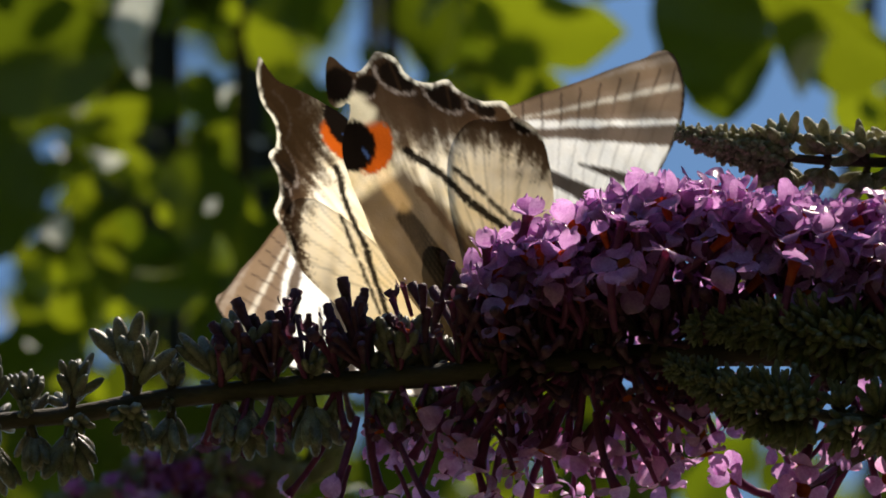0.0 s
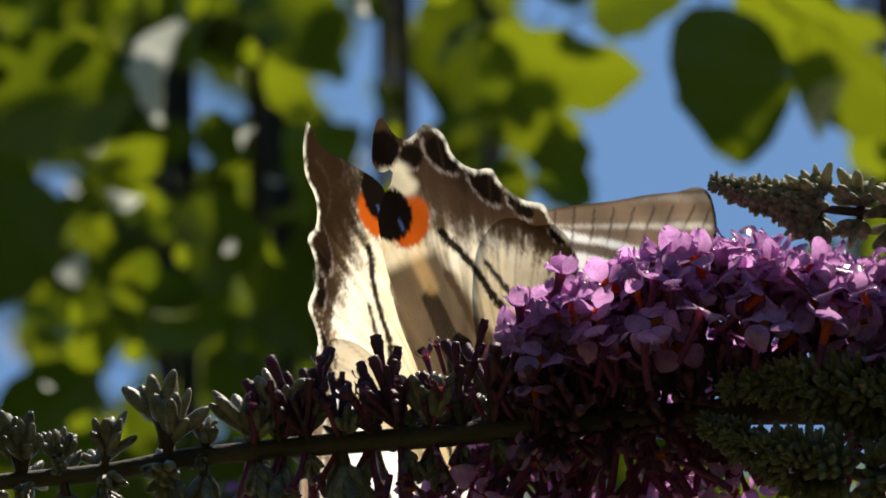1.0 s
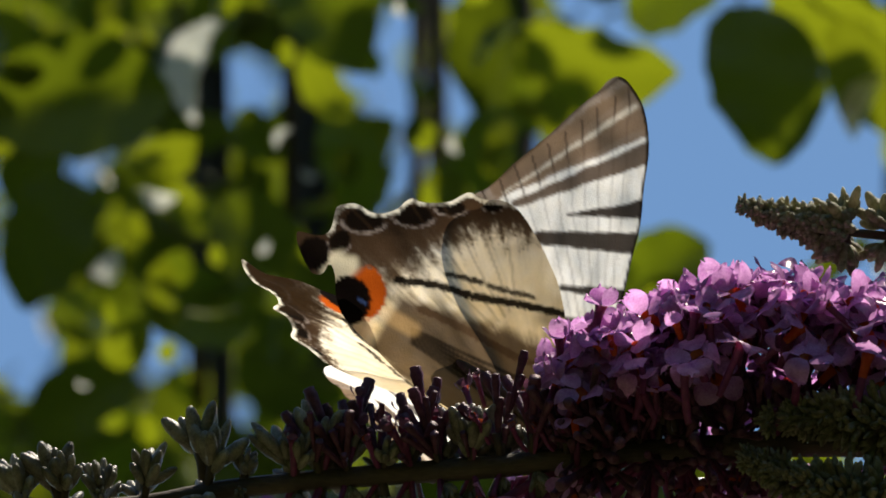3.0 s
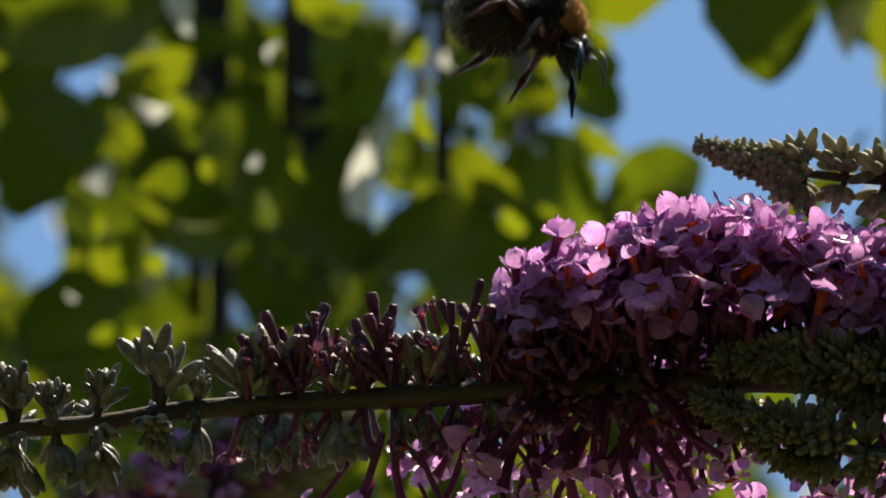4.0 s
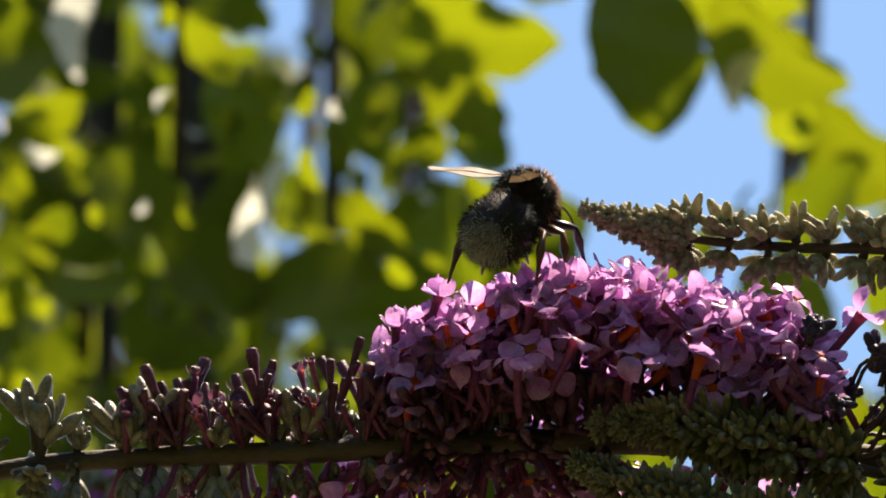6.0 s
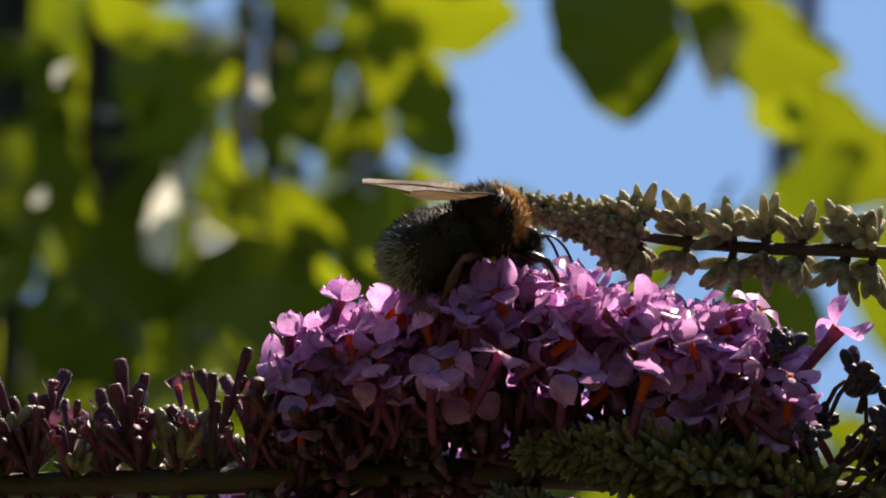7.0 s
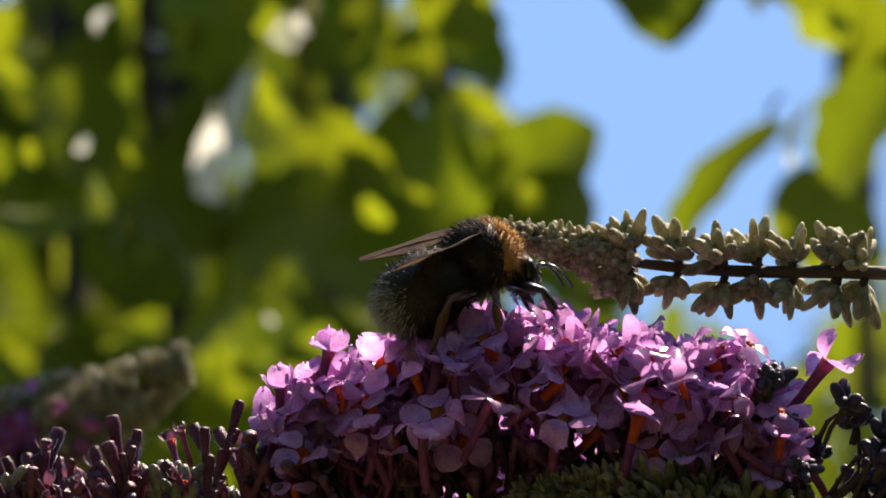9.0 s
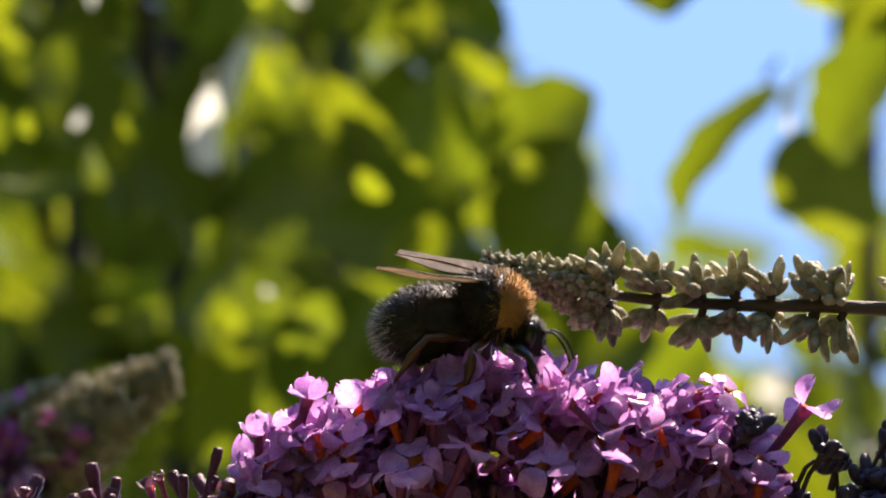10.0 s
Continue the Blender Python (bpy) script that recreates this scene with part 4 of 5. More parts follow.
def hind_paint(x, y, torn=False):
    nz, fz = noise.noise(Vector((x * 0.035, y * 0.035, 3))), noise.noise(Vector((x * 0.13, y * 0.13, 7)))
    gz = noise.noise(Vector((x * 0.35, y * 0.35, 9)))
    ray = math.atan2(y - 850, x - 740)
    st = noise.noise(Vector((ray * 26, math.hypot(x - 740, y - 850) * 0.006, 2))) + 0.6 * noise.noise(Vector((ray * 70, math.hypot(x - 740, y - 850) * 0.012, 4)))
    c = blend(CREAM, WHITE, 0.5 * step(620, 380, y) + 0.3 * nz)
    c = [v * (1 + 0.16 * st) for v in c]
    c = blend(c, TAN, 0.35 * step(480, 620, x))
    rim = TORN_EDGE[7:26] if torn else HIND_RIM
    m = line_dist((x, y), rim)
    # scaly brown cloud along the margin, wider towards the tail
    reach = (200 if torn else 255) - 140 * step(340, 600, x)
    c = blend(c, (0.075, 0.042, 0.020), (1 - step(reach * 0.42, reach * 0.95, m + 30 * nz + 22 * fz + 14 * gz + 34 * st)) * 0.95)
    c = blend(c, BROWN, (1 - step(reach * 0.26, reach * 0.74, m + 16 * nz + 16 * fz + 8 * gz + 30 * st)) * 0.93)
    c = blend(c, BROWN, (1 - step(9, 17, line_dist((x, y), [(500, 378), (560, 358), (632, 338)]) + 4 * fz)) * 0.9)
    c = blend(c, (0.030, 0.017, 0.010), (1 - step(26, 62, m + 14 * st + 10 * fz)) * 0.85 * step(560, 470, x))
    for bx, by, rx, ry in ((312, 372, 46, 28), (424, 362, 46, 24), (504, 344, 32, 17), (596, 340, 24, 12), (262, 420, 24, 28)):
        u, w = (x - bx) * 0.97 + (y - by) * 0.2, (y - by) - (x - bx) * 0.08
        d = math.hypot(u / rx, w / ry) + 0.12 * fz
        c = blend(c, (0.30, 0.25, 0.22), (1 - step(0.06, 0.16, abs(d - 1.08))) * step(0, 10, w) * (0.45 + 0.5 * abs(fz)))
        c = blend(c, BLACK, (1 - step(0.8, 1.05, d)) * 0.97)
    # tail, and the pale patch inside it
    if torn:      # torn corner: brown up to the eye spot, deepened for the other wing's shade
        c = blend(c, (0.020, 0.011, 0.005), (1 - step(140, 250, math.hypot(x - 215, (y - 360) * 0.9) + 46 * st + 30 * fz)) * (0.93 + 0.12 * gz))
    else:
        c = blend(c, (0.80, 0.70, 0.48), (1 - step(24, 46, math.hypot((x - 262) * 0.8, (y - 485) * 0.9) + 8 * nz)) * 0.92)
        c = blend(c, BLACK, 1 - step(33, 42, math.hypot((x - 206) * 1.05, y - 448) + 5 * fz))
    # stripes
    for pts, w, k in (([(388, 505), (480, 516), (560, 541), (660, 557), (758, 578)], 8, 0.98), ([(495, 490), (535, 498), (575, 509)], 5.5, 0.95), ([(590, 516), (640, 530), (690, 540)], 5, 0.9), ([(440, 570), (540, 612), (640, 668), (720, 700)], 8, 0.97)):
        c = blend(c, BLACK, (1 - step(w - 2, w + 3, line_dist((x, y), pts) + 3.5 * fz + 2 * gz)) * k)
    d, t = seg((x, y), (350, 588), (690, 790))
    if not torn:      # the brown inner fold, with its dark rays
        c = blend(c, (0.085, 0.050, 0.026), (1 - step(54 + 74 * t, 80 + 92 * t, d + 8 * nz + 10 * st)) * 0.93 * step(0.0, 0.08, t))
        for k in (-44, -26, -8, 10, 28, 46):
            c = blend(c, BLACK, (1 - step(2, 6, seg((x, y), (420, 628 + k * 0.35), (680, 775 + k))[0])) * 0.75)
        c = blend(c, (0.80, 0.50, 0.20), (1 - step(8, 26, seg((x, y), (366, 580), (420, 612))[0])) * 0.35)
    # eye spot: orange crescent, black kidney, blue scales
    d = math.hypot((x - 316) * 1.0, (y - 534) * 0.80)
    c = blend(c, ORANGE, (1 - step(*((40, 47) if torn else (43, 51)), d + 6 * fz)) * step(-70, -40, (x - 292) * 0.8 + (y - 550)))
    d = math.hypot((x - 280) * 0.80, (y - 550) * 0.72)
    c = blend(c, BLACK, 1 - step(36, 42, d + 4 * fz))
    c = blend(c, BLUE, (1 - step(2, 6, seg((x, y), (302, 548), (316, 556))[0])) * 0.7)
    # veins and the pale scalloped rim
    for k in range(6):
        t = k / 5
        c = blend(c, BROWN, (1 - step(1.5, 4.5, seg((x, y), (650 - 60 * t, 560 + 60 * t), (620 - 330 * t, 330 + 25 * t))[0])) * 0.3)
    c = blend(c, (0.84, 0.79, 0.64), (1 - step(5, 11, m + 5 * fz)) * 0.97 * step(0.3, 0.6, abs(noise.noise(Vector((x * 0.02, y * 0.02, 21)))) + 0.35))
    return c


def inside(x, y, poly):
    r = False
    for (ax, ay), (bx, by) in zip(poly, poly[1:] + poly[:1]):
        if (ay > y) != (by > y) and x < (bx - ax) * (y - ay) / (by - ay) + ax:
            r = not r
    return r


def wing_mesh(name, edge, fit, paint, mirror, camber):
    """A wing sheet: cells within the outline, their rim drawn onto it, painted point by point."""
    line = [(p.x, p.y) for p in smooth_line([(x, y, 0) for x, y in edge + edge[:1]], 5)][:-1]
    st = 5.0
    x0, y0 = min(p[0] for p in line) - st, min(p[1] for p in line) - st
    nx, ny = int((max(p[0] for p in line) - x0) / st) + 2, int((max(p[1] for p in line) - y0) / st) + 2
    isin = [[inside(x0 + i * st, y0 + j * st, line) for j in range(ny)] for i in range(nx)]
    bm = bmesh.new()
    lay = bm.loops.layers.float_color.new("paint")
    made, drawn = {}, {}

    def vert(i, j):
        if (i, j) not in made:
            x, y = x0 + i * st, y0 + j * st
            if not isin[i][j]:
                best = min(zip(line, line[1:] + line[:1]), key=lambda s: seg((x, y), *s)[0])
                t = seg((x, y), *best)[1]
                x, y = best[0][0] + t * (best[1][0] - best[0][0]), best[0][1] + t * (best[1][1] - best[0][1])
            q = fit(x, y)
            vein = 0.10 * math.sin(math.atan2(q.y + 6, q.x + 3) * 42)
            z = camber * (q.x / 30) ** 2 * 2 + 0.5 * noise.noise(Vector((x * 0.012, y * 0.012, 1))) * min(1, q.length / 10) + vein * 0.5
            v = bm.verts.new(Vector((-q.x if mirror else q.x, q.y, z)) * MM)
            made[i, j] = v
            drawn[v] = paint(x, y)
        return made[i, j]

    for i in range(nx - 1):
        for j in range(ny - 1):
            k = [(i, j), (i + 1, j), (i + 1, j + 1), (i, j + 1)]
            if sum(isin[a][b] for a, b in k) >= 1:
                vs = [vert(a, b) for a, b in k]
                try:
                    f = bm.faces.new(vs if not mirror else vs[::-1])
                except ValueError:
                    continue
                for lp in f.loops:
                    lp[lay] = (*drawn[lp.vert], 1)
    return mesh_of(name, bm, WING)


FLIGHT = [  # seconds, right, up (mm), turn vector (degrees), lift of wings a b, sweep of hind wings a b, sweep of fore wings a b, lift of fore wing b where it differs
    (0, 8.3, -6.44, -30.98, 3.06, 19.68, 34.99, 38.12, 9.24, -10.46, 4.97, -14.22),
    (0.2, 3.8, -3.52, -34.88, -1.85, 26.6, 36.01, 29.13, 9.88, -9.72, 4.06, -12.82),
    (0.5, 6.88, -7.94, -25.46, 1.41, 11.79, 35.35, 36.68, 12.67, -13.39, 8.57, -16.03),
    (0.7, 4.78, -11.86, -18.51, 3.46, -0.11, 35.15, 42.54, 17.23, -23.8, 14.35, -34),
    (1, 5.03, -12.05, -19.56, 2.53, 7.81, 34.86, 42.3, 14.26, -18.7, 11.99, -40),
    (1.2, -3.13, -12.82, -40.14, -5.23, 21.08, 31.6, 32.73, 4.73, -2.43, -2.36, -42),
    (1.5, 0.45, -5.55, -44.93, -9.01, 51.37, 42.34, 26.97, 4.71, -4.41, -3.27, -19, 25),
    (1.8, 7.2, -1.45, -32.09, -2.57, 34.94, 34.69, 31.95, 8.63, -8.91, 2.12, -30, 27),
    (2, 4.38, -6.35, -39.78, 1.47, 39.09, 39.04, 41.88, 2.05, -2.35, -5.8, -31, 25),
    (3.3, 4.88, -5.28, -47.79, 4.62, 43.7, 41.98, 43.09, 0.77, -1.1, -8.3, -42),
    (3.5, 5.85, -10.88, -45.31, 1.22, 45.96, 40.8, 29.52, 0.36, -0.3, -7.2, -42),
    (3.9, 8.98, -5.63, -56.82, 16.16, 45.17, 15.79, 28, -7.39, 10.66, 3.47, -10),
]
SEAT = 0.034   # how far behind the spike's middle the butterfly's body is


def butterfly_pose(r):
    v = Vector((radians(r[3]), radians(r[4]), radians(r[5])))
    R = Matrix.Rotation(v.length, 3, v.normalized())
    S = Matrix(((1, 0, 0), (0, 0, 1), (0, 1, 0)))      # right, up, away to right, away, up
    return VIEW @ (Matrix.Translation((r[1] * MM, SEAT, r[2] * MM)) @ (S @ R @ Matrix.Diagonal((1, 1, -1))).to_4x4())


def wing_pose(lift, sweep, mirror):
    s = -1 if mirror else 1
    return Matrix.Rotation(radians(lift * s), 4, "Y") @ Matrix.Rotation(radians(sweep * s), 4, "Z")


def make_butterfly():
    ob = thing("butterfly", butterfly_pose(FLIGHT[0]), "cream swallowtail butterfly with black stripes and orange eyespots", "butterfly")
    ws = []
    for name, edge, fit, paint, mirror, cam_, lab in (("hind_wing", HIND_EDGE, HIND, hind_paint, False, 0.4, "cream hind wing with scalloped brown edge, orange eyespot and short black tail"),
                                                     ("hind_wing", TORN_EDGE, HIND, lambda x, y: hind_paint(x, y, True), True, 0.4, "cream hind wing with a torn tail and orange eyespot"),
                                                     ("fore_wing", FORE_EDGE, FORE, fore_paint, False, -0.5, "white fore wing with black wedge stripes and brown margin"),
                                                     ("fore_wing", FORE_EDGE, FORE, fore_paint, True, -0.5, "white fore wing with black wedge stripes and brown margin")):
        w = part(name, wing_mesh(name, edge, fit, paint, mirror, cam_), ob, None, lab)
        ws.append(w)
    bm = bmesh.new()
    prof = ((0, 0.25), (0.06, 0.6), (0.16, 0.9), (0.3, 1.0), (0.42, 0.85), (0.5, 0.62), (0.62, 0.72), (0.8, 0.62), (0.93, 0.4), (1, 0.1))
    pod(bm, Vector((0, -20 * MM, -1.5 * MM)), (0, 1, 0), 34 * MM, 2.6 * MM, 0, 10, prof)
    body = part("body", mesh_of("body", bm, BODY_DARK), ob, None, "dark hairy body")
    bm = bmesh.new()
    pod(bm, Vector((0, -19.5 * MM, -1.5 * MM)), (0, -1, 0), 2.6 * MM, 1.3 * MM, 0, 8)
    part("head", mesh_of("head", bm, BODY_DARK), body)
    for s in (-1, 1):
        bm = bmesh.new()
        pts = smooth_line([(0.5 * s * MM, -21.5 * MM, 0.5 * MM), (4 * s * MM, -27 * MM, 1 * MM), (7 * s * MM, -33 * MM, 0)], 5)
        tube(bm, pts, [0.16 * MM] * (len(pts) - 3) + [0.3 * MM, 0.4 * MM, 0.2 * MM], 5)
        part("antenna", mesh_of("antenna", bm, CHITIN), body)
        for k in range(3):
            bm = bmesh.new()
            y = (-17 + 2.2 * k) * MM
            tube(bm, [(1.2 * s * MM, y, 1.5 * MM), (4.5 * s * MM, y - MM, 5 * MM), (5 * s * MM, y - 2 * MM, 10 * MM)], [0.25 * MM, 0.2 * MM, 0.12 * MM], 5)
            part("leg", mesh_of("leg", bm, CHITIN), body)
    return ob, ws


butterfly, wings = make_butterfly()


# ---------------------------------------------------------------- the bumblebee
def fur(name, c, r, n, length, seed, pick, rot=0.0):
    """A furry body: an ellipsoid and its hairs, coloured zone by zone by pick(unit direction)."""
    rnd = random.Random(seed)
    bm = bmesh.new()
    bmesh.ops.create_uvsphere(bm, u_segments=36, v_segments=26, radius=1.0)
    for f in bm.faces:
        f.material_index = (0, 1, 3, 0)[pick(f.calc_center_median().normalized())]
    M = Matrix.Rotation(rot, 4, "Y")
    for v in bm.verts:
        v.co = Vector((v.co.x * r[0], v.co.y * r[1], v.co.z * r[2])) * MM * (1 + 0.02 * noise.noise(v.co * 3))
    for k in range(n):
        d = rvec(rnd).normalized()
        p = Vector((d.x * r[0], d.y * r[1], d.z * r[2])) * MM * 0.97
        nn = Vector((d.x / r[0], d.y / r[1], d.z / r[2])).normalized()
        ax = (nn + rvec(rnd, 0.22) + Vector((-0.35, 0, 0))).normalized()
        ll = length * rnd.uniform(0.6, 1.25) * MM
        u = ax.cross(rvec(rnd)).normalized() * 0.075 * MM
        w = ax.cross(u)
        a, b, e = bm.verts.new(p + u), bm.verts.new(p - u * 0.5 + w * 0.9), bm.verts.new(p - u * 0.5 - w * 0.9)
        t = bm.verts.new(p + ax * ll + Vector((-0.12, 0, -0.1)) * ll)
        mi = pick((d + rvec(rnd, 0.2)).normalized())
        for f in ((a, b, t), (b, e, t), (e, a, t)):
            bm.faces.new(f).material_index = mi
    bm.transform(Matrix.Translation(Vector(c) * MM) @ M)
    return mesh_of(name, bm, FUR_BLACK, FUR_YELLOW, FUR_WHITE, FUR_GREY)


def bee_wing_mesh(length, width):
    bm = bmesh.new()
    rows = []
    for i in range(9):
        u = i / 8
        w = width * (0.16 + 0.84 * math.sin(math.pi * min(1, 0.06 + u * 0.86)) ** 0.8) * (1 - 0.25 * u)
        rows.append([bm.verts.new(Vector((-length * u, -width * 0.25 * math.sin(u * 3) + w * (j / 4) , 0.35 * math.sin(u * 9 + j * 1.3) * 0.4)) * MM) for j in range(5)])
    for a, b in zip(rows, rows[1:]):
        for j in range(4):
            bm.faces.new((a[j], a[j + 1], b[j + 1], b[j]))
    for j in (0, 2):
        tube(bm, [rows[i][j].co + Vector((0, 0, 0.04 * MM)) for i in range(9)], [0.14 * MM - 0.01 * MM * i for i in range(9)], 4)
    return mesh_of("wing", bm, BEE_WING)


def make_bee():
    ob = thing("bumblebee", Matrix(), "black bumblebee with tawny collar and white tail", "bumblebee")
    part("thorax", fur("thorax", (0, 0, 0), (4.4, 4.3, 4.0), 2600, 1.5, 1, lambda d: 1 if d.x > 0.28 and d.z > -0.45 else 0), ob, None, "black furry thorax with a tawny yellow collar")
    part("abdomen", fur("abdomen", (-7.4, 0, -3.4), (6.6, 5.0, 4.7), 3000, 1.2, 2, lambda d: 2 if d.x < -0.70 else 3 if d.x < -0.52 else 0, radians(-18)), ob, None, "black furry abdomen with a white tail")
    head = part("head", fur("head", (4.9, 0, -2.9), (1.9, 2.3, 2.5), 700, 0.8, 3, lambda d: 0), ob, None, "black head")
    for s in (-1, 1):
        bm = bmesh.new()
        bmesh.ops.create_uvsphere(bm, u_segments=12, v_segments=8, radius=1.0)
        bm.transform(Matrix.Translation(Vector((5.2, 1.9 * s, -2.6)) * MM) @ Matrix.Diagonal((0.9 * MM, 0.7 * MM, 1.7 * MM, 1)))
        part("eye", mesh_of("eye", bm, CHITIN), head)
        bm = bmesh.new()
        pts = smooth_line([Vector(p) * MM for p in ((6.4, 0.7 * s, -2.2), (7.9, 1.2 * s, -1.9), (9.4, 1.6 * s, -3.2), (10.4, 1.8 * s, -5.0))], 4)
        tube(bm, pts, [0.17 * MM] * len(pts), 6)
        part("antenna", mesh_of("antenna", bm, CHITIN), head)
        for (x, z), knee, foot in (((2.6, -3.4), (5.0, 4.6, -4.6), (6.6, 4.4, -9.0)), ((0.2, -3.8), (-0.6, 6.2, -4.6), (-0.8, 6.6, -9.6)), ((-2.0, -3.8), (-5.6, 6.4, -4.0), (-8.2, 6.8, -9.8))):
            bm = bmesh.new()
            a, k, f = Vector((x, 2.0 * s, z)) * MM, Vector((knee[0] * 1.15, knee[1] * s, knee[2])) * MM, Vector((foot[0] * 1.25, foot[1] * s * 1.05, foot[2] * 1.12)) * MM
            tube(bm, [a, a.lerp(k, 0.6), k, k.lerp(f, 0.35), k.lerp(f, 0.6), f], [0.5 * MM, 0.66 * MM, 0.45 * MM, 0.72 * MM, 0.36 * MM, 0.16 * MM], 7)
            leg = part("leg", mesh_of("leg", bm, LEG_BROWN if knee[0] < 0 else CHITIN), ob)
            if s < 0 and x == 0.2:
                mid_leg = leg, a
    ws = []
    me = bee_wing_mesh(14.5, 5.0)
    for s in (1, -1):
        w = part("wing", me, ob, None, "smoky brown wing")
        ws.append((w, s))
    return ob, ws, mid_leg


bee, bee_wings, bee_leg = make_bee()
bee.scale = (0.93, 0.93, 0.93)


def bee_pose(x, y, z, heading, up=(0, 0, 1)):
    """The bee stands at a place of the view frame (mm), its head along heading."""
    h = Vector(heading).normalized()
    u = Vector(up)
    u = (u - h * u.dot(h)).normalized()
    side = u.cross(h)
    return VIEW @ (Matrix.Translation(Vector((x, y, z)) * MM) @ Matrix((h, side, u)).transposed().to_4x4())


BEE = [  # seconds, right, away, up (mm), heading, up
    (0.0, 420, -40, 520, (-0.6, -0.1, -0.5), (0.1, 0, 1)),
    (3.0, 200, -30, 260, (-0.6, -0.1, -0.5), (0.1, 0, 1)),
    (3.8, 42, -10, 62, (-0.3, 0.3, -0.5), (0.2, 0.3, 1)),
    (4.0, 16.0, -3, 36.4, (0.85, -0.15, -0.40), (0.35, 0.55, 0.75)),
    (4.1, 19.3, -3, 26.3, (0.62, 0.30, -0.65), (0.5, 0.4, 0.7)),
    (4.2, 27.0, -3, 26.0, (0.10, 0.95, -0.10), (0.0, 0.1, 1)),
    (4.3, 27.4, -3, 24.2, (-0.12, 0.90, 0.30), (0.0, -0.4, 1)),
    (4.5, 22.6, -3, 20.2, (-0.66, 0.74, 0.06), (0.1, -0.05, 1)),
    (4.7, 28.6, -3, 24.0, (-0.15, 0.85, 0.40), (0.0, -0.4, 0.9)),
    (5.0, 25.6, -3, 18.0, (-0.10, 0.97, -0.05), (0.0, 0.05, 1)),
    (5.2, 25.6, -3, 19.6, (-0.08, 0.97, 0.05), (0.0, -0.05, 1)),
    (5.8, 27.5, -3, 21.0, (0.35, 0.90, 0.05), (0.0, -0.1, 1)),
    (6.3, 30.2, -3, 22.6, (0.62, 0.75, 0.18), (-0.1, -0.1, 1)),
    (6.5, 32.9, -3, 22.3, (0.68, 0.68, 0.12), (-0.1, -0.1, 1)),
    (7.0, 32.8, -3, 18.2, (0.88, 0.42, 0.03), (-0.05, -0.1, 1)),
    (7.5, 33.6, 1, 16.2, (0.86, 0.46, 0.0), (0, -0.1, 1)),
    (8.0, 34.2, 2, 16.2, (0.86, 0.46, 0.02), (0, -0.1, 1)),
    (8.5, 34.4, 1, 16.0, (0.86, 0.46, 0.0), (0, -0.1, 1)),
    (9.0, 33.6, -3, 19.2, (0.92, 0.30, 0.10), (-0.05, -0.05, 1)),
    (9.5, 36.4, -3, 21.2, (0.92, 0.30, 0.16), (-0.1, -0.1, 1)),
    (10.0, 37.2, -3, 18.8, (0.96, -0.12, -0.16), (0.15, -0.1, 1)),
]


def bee_wing_pose(s, back, lift, roll=16):
    """back: degrees that the wing is folded back from square; lift: raised above level."""
    return Matrix.Translation(Vector((0.3, 2.2 * s, 3.0)) * MM) @ pose(0, 0, 0, 0, 0, (90 - back) * -s) @ pose(0, 0, 0, 0, lift, 0) @ pose(0, 0, 0, roll * s, 0, 0)


BREEZE = [  # seconds, right, up (mm), tilt (degrees)
    (0.0, 1.0, -1.0, 0.0), (4.5, 0.0, 0.0, 0.0), (6.4, -1.0, 0.0, 0.0), (7.4, 5.0, 2.0, -3.0), (8.0, 7.5, 3.0, -6.0), (8.5, 10.0, 5.0, -9.0), (9.0, 10.6, 7.5, -10.0), (9.5, 10.6, 6.5, -10.0), (10.0, 10.6, 7.5, -10.0)]
TWIG = [  # seconds, right, up (mm), tilt (degrees)
    (0.0, 1.6, -1.2, -1.0), (0.5, 1.6, -1.2, -1.0), (1.0, 1.6, -0.6, -0.6), (1.5, 0.4, -0.8, -0.6), (2.0, 0.0, 0.0, 0.0), (4.5, 0.0, 0.0, 0.0), (6.5, 1.0, 0.2, -0.2), (8.0, 1.2, 0.2, 0.0), (9.0, 1.4, 0.8, 0.5), (9.5, 2.0, 0.9, 0.7), (10.0, 1.4, 1.6, 1.2)]
twig_rest = twig_upper.matrix_basis.copy()


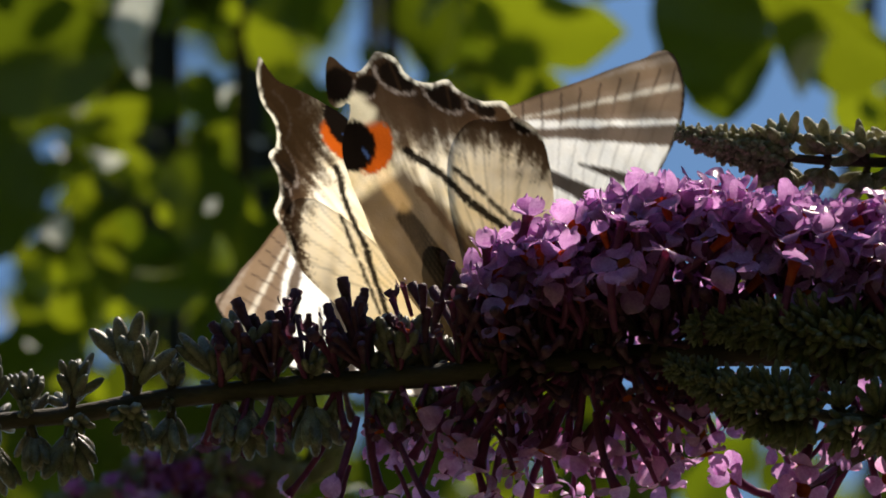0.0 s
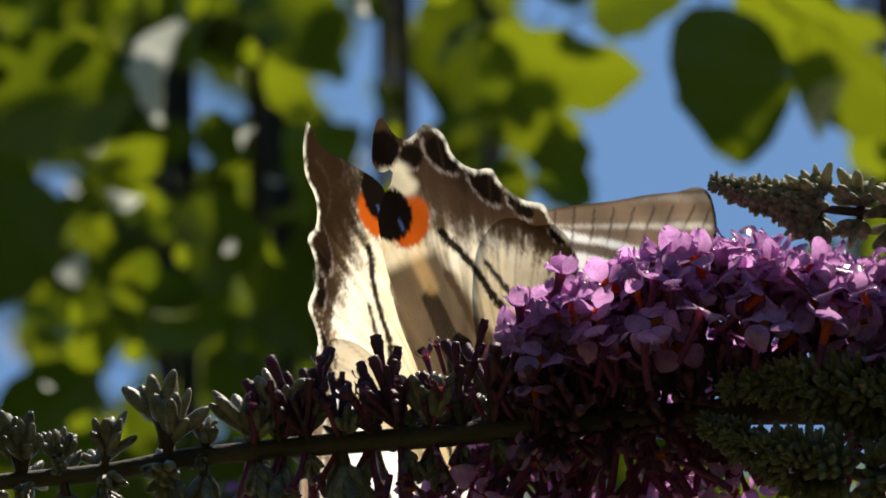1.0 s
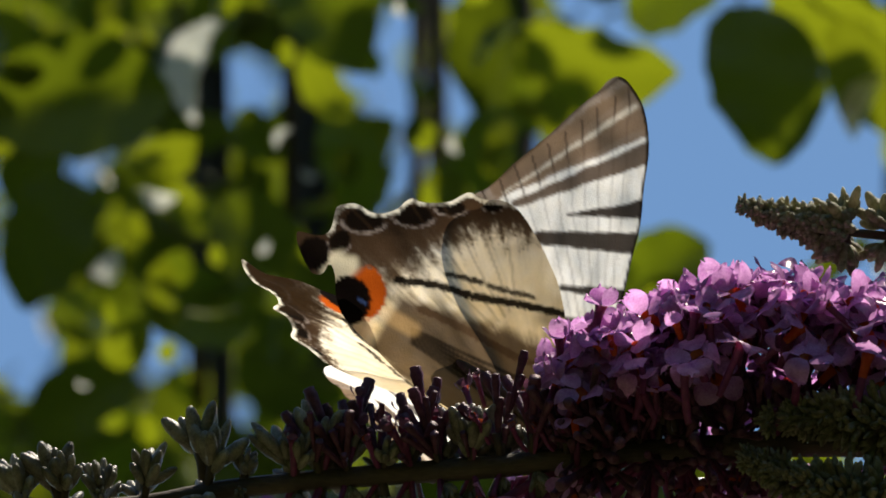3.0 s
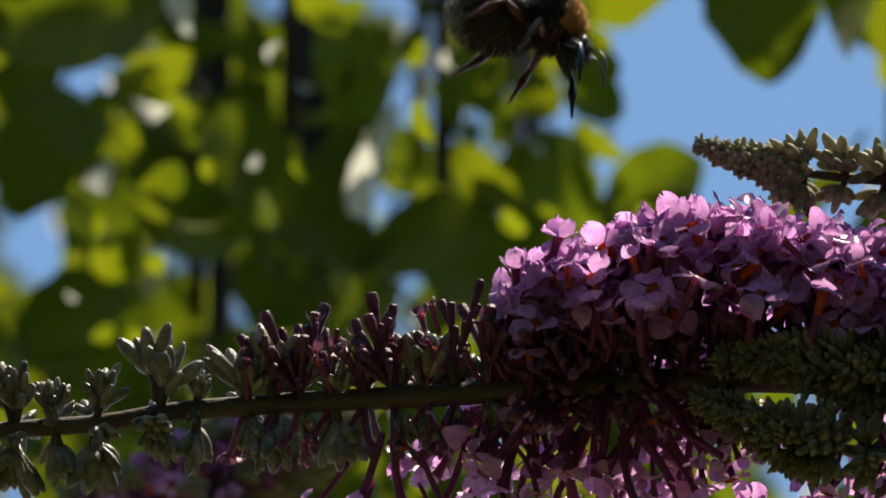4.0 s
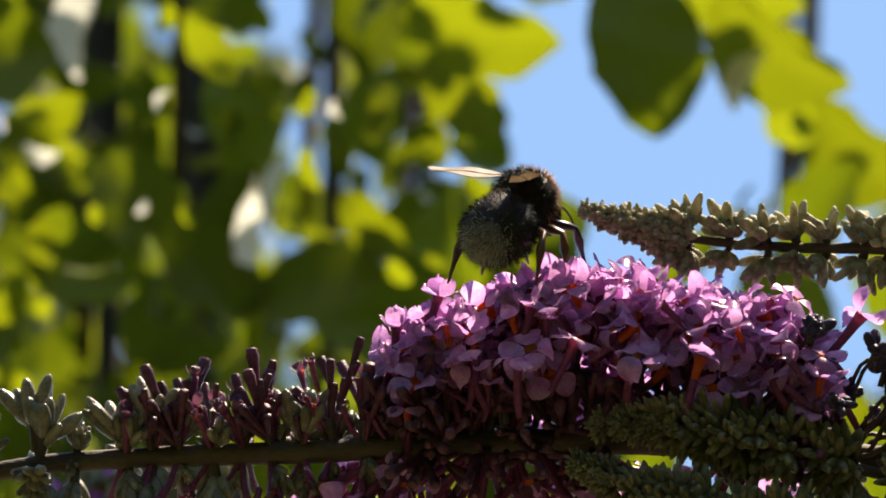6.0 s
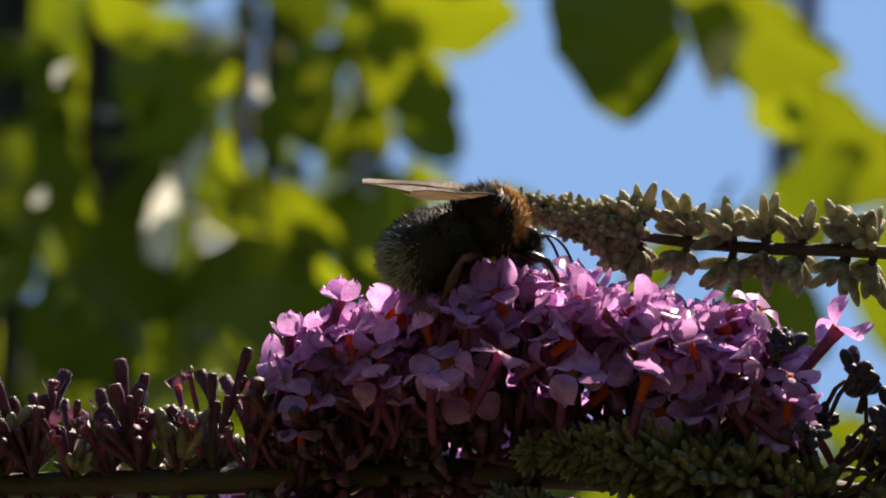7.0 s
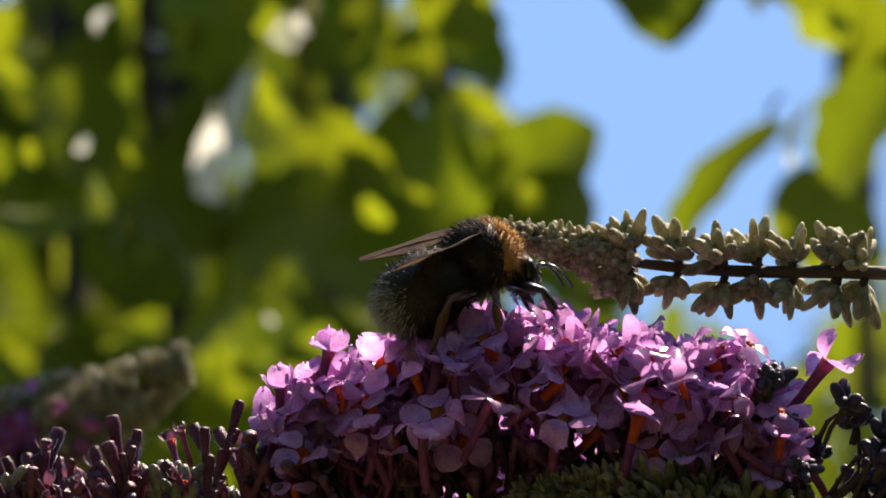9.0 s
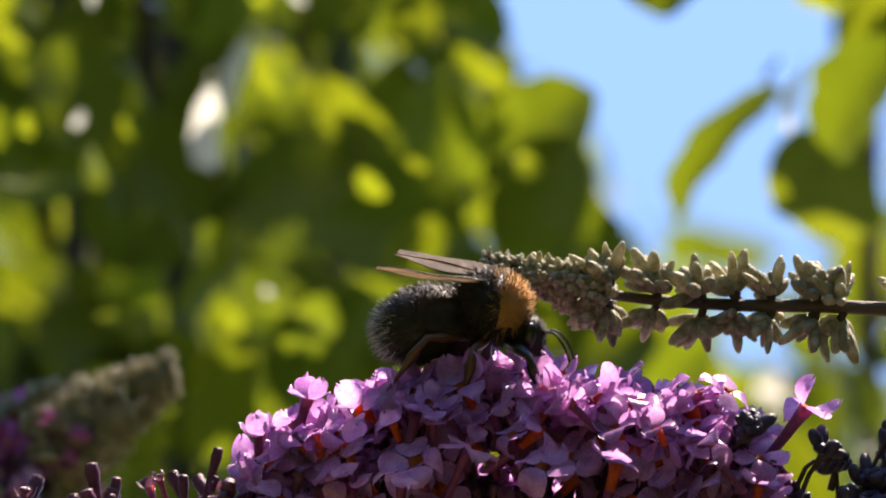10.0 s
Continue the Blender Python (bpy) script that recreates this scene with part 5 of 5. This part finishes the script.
def motions():
    rows = [(r[0], butterfly_pose(r)) for r in FLIGHT]
    last = rows[-1][1]
    for t, x, y, z in ((4.0, -0.125, 0.05, 0.02), (4.2, -0.36, 0.10, 0.09), (5.0, -1.2, 0.3, 0.4), (10.0, -4.0, 1.0, 0.9)):
        rows.append((t, VIEW @ Matrix.Translation((x, y, z)) @ VIEW.inverted() @ last))
    walk(butterfly, rows)
    flat = [(4.0, 8), (4.2, -20), (5.0, 20), (10.0, 20)]
    for w, i, j, mirror in ((wings[0], 6, 8, False), (wings[1], 7, 9, True), (wings[2], 6, 10, False), (wings[3], 7, 11, True)):
        back = Matrix.Translation((0, 0, -0.0006 if j > 9 else 0))
        walk(w, [(r[0], wing_pose(r[12] if j == 11 and len(r) > 12 else r[i], r[j], mirror) @ back) for r in FLIGHT] + [(t, wing_pose(a, FLIGHT[-1][j], mirror) @ back) for t, a in flat])
    walk(bee, [(r[0], bee_pose(*r[1:])) for r in BEE])
    for w, s in bee_wings:
        rows = [(0.0, bee_wing_pose(s, 25, 20)), (3.0, bee_wing_pose(s, 25, 20)), (3.8, bee_wing_pose(s, 25, -20)), (4.0, bee_wing_pose(s, 10, 30)), (4.1, bee_wing_pose(s, 5, -10)), (4.2, bee_wing_pose(s, 15, 12)),
                (4.3, bee_wing_pose(s, 30, 16 - 12 * s)), (4.5, bee_wing_pose(s, 35, 14 - 14 * s)), (4.7, bee_wing_pose(s, 35, 10)), (5.0, bee_wing_pose(s, 74, 20 - 5 * s)), (5.2, bee_wing_pose(s, 76, 20 - 5 * s)), (5.8, bee_wing_pose(s, 72, 12)), (6.3, bee_wing_pose(s, 68, 5)),
                (7.0, bee_wing_pose(s, 72, 4)), (8.0, bee_wing_pose(s, 72, -2)), (9.0, bee_wing_pose(s, 68, -10)), (9.5, bee_wing_pose(s, 68, -14)), (10.0, bee_wing_pose(s, 72, 2))]
        walk(w, rows)
    # the bee lifts a middle leg and sets it down again
    leg, hip = bee_leg
    walk(leg, [(t, Matrix.Translation(hip) @ Matrix.Rotation(radians(a), 4, "X") @ Matrix.Translation(-hip)) for t, a in ((0.0, 0), (6.5, 0), (6.75, -50), (7.0, -105), (7.2, -50), (7.4, 0), (10.0, 0))])
    # the spike hangs lower under the butterfly and springs up when it leaves
    rest = TO_BUSH @ Matrix.Translation(main_base)
    walk(main_spike, [(t, rest @ pose(0, 0, 0, 0, a, 0)) for t, a in ((0.0, -1.0), (3.8, -1.0), (4.0, -0.25), (4.2, 0.1), (4.5, 0.0), (10.0, 0.0))])
    # the upper twig sways
    walk(twig_upper, [(t, twig_rest @ Matrix.Translation((dx * MM, 0, dz * MM)) @ pose(0, 0, 0, 0, a, 0)) for t, dx, dz, a in TWIG])
    # the second spike is lifted by the breeze
    walk(second_spike, [(t, TO_BUSH @ Matrix.Translation(second_base + Vector((dx, 0, dz)) * MM) @ pose(0, 0, 0, 0, a, 0)) for t, dx, dz, a in BREEZE])


motions()
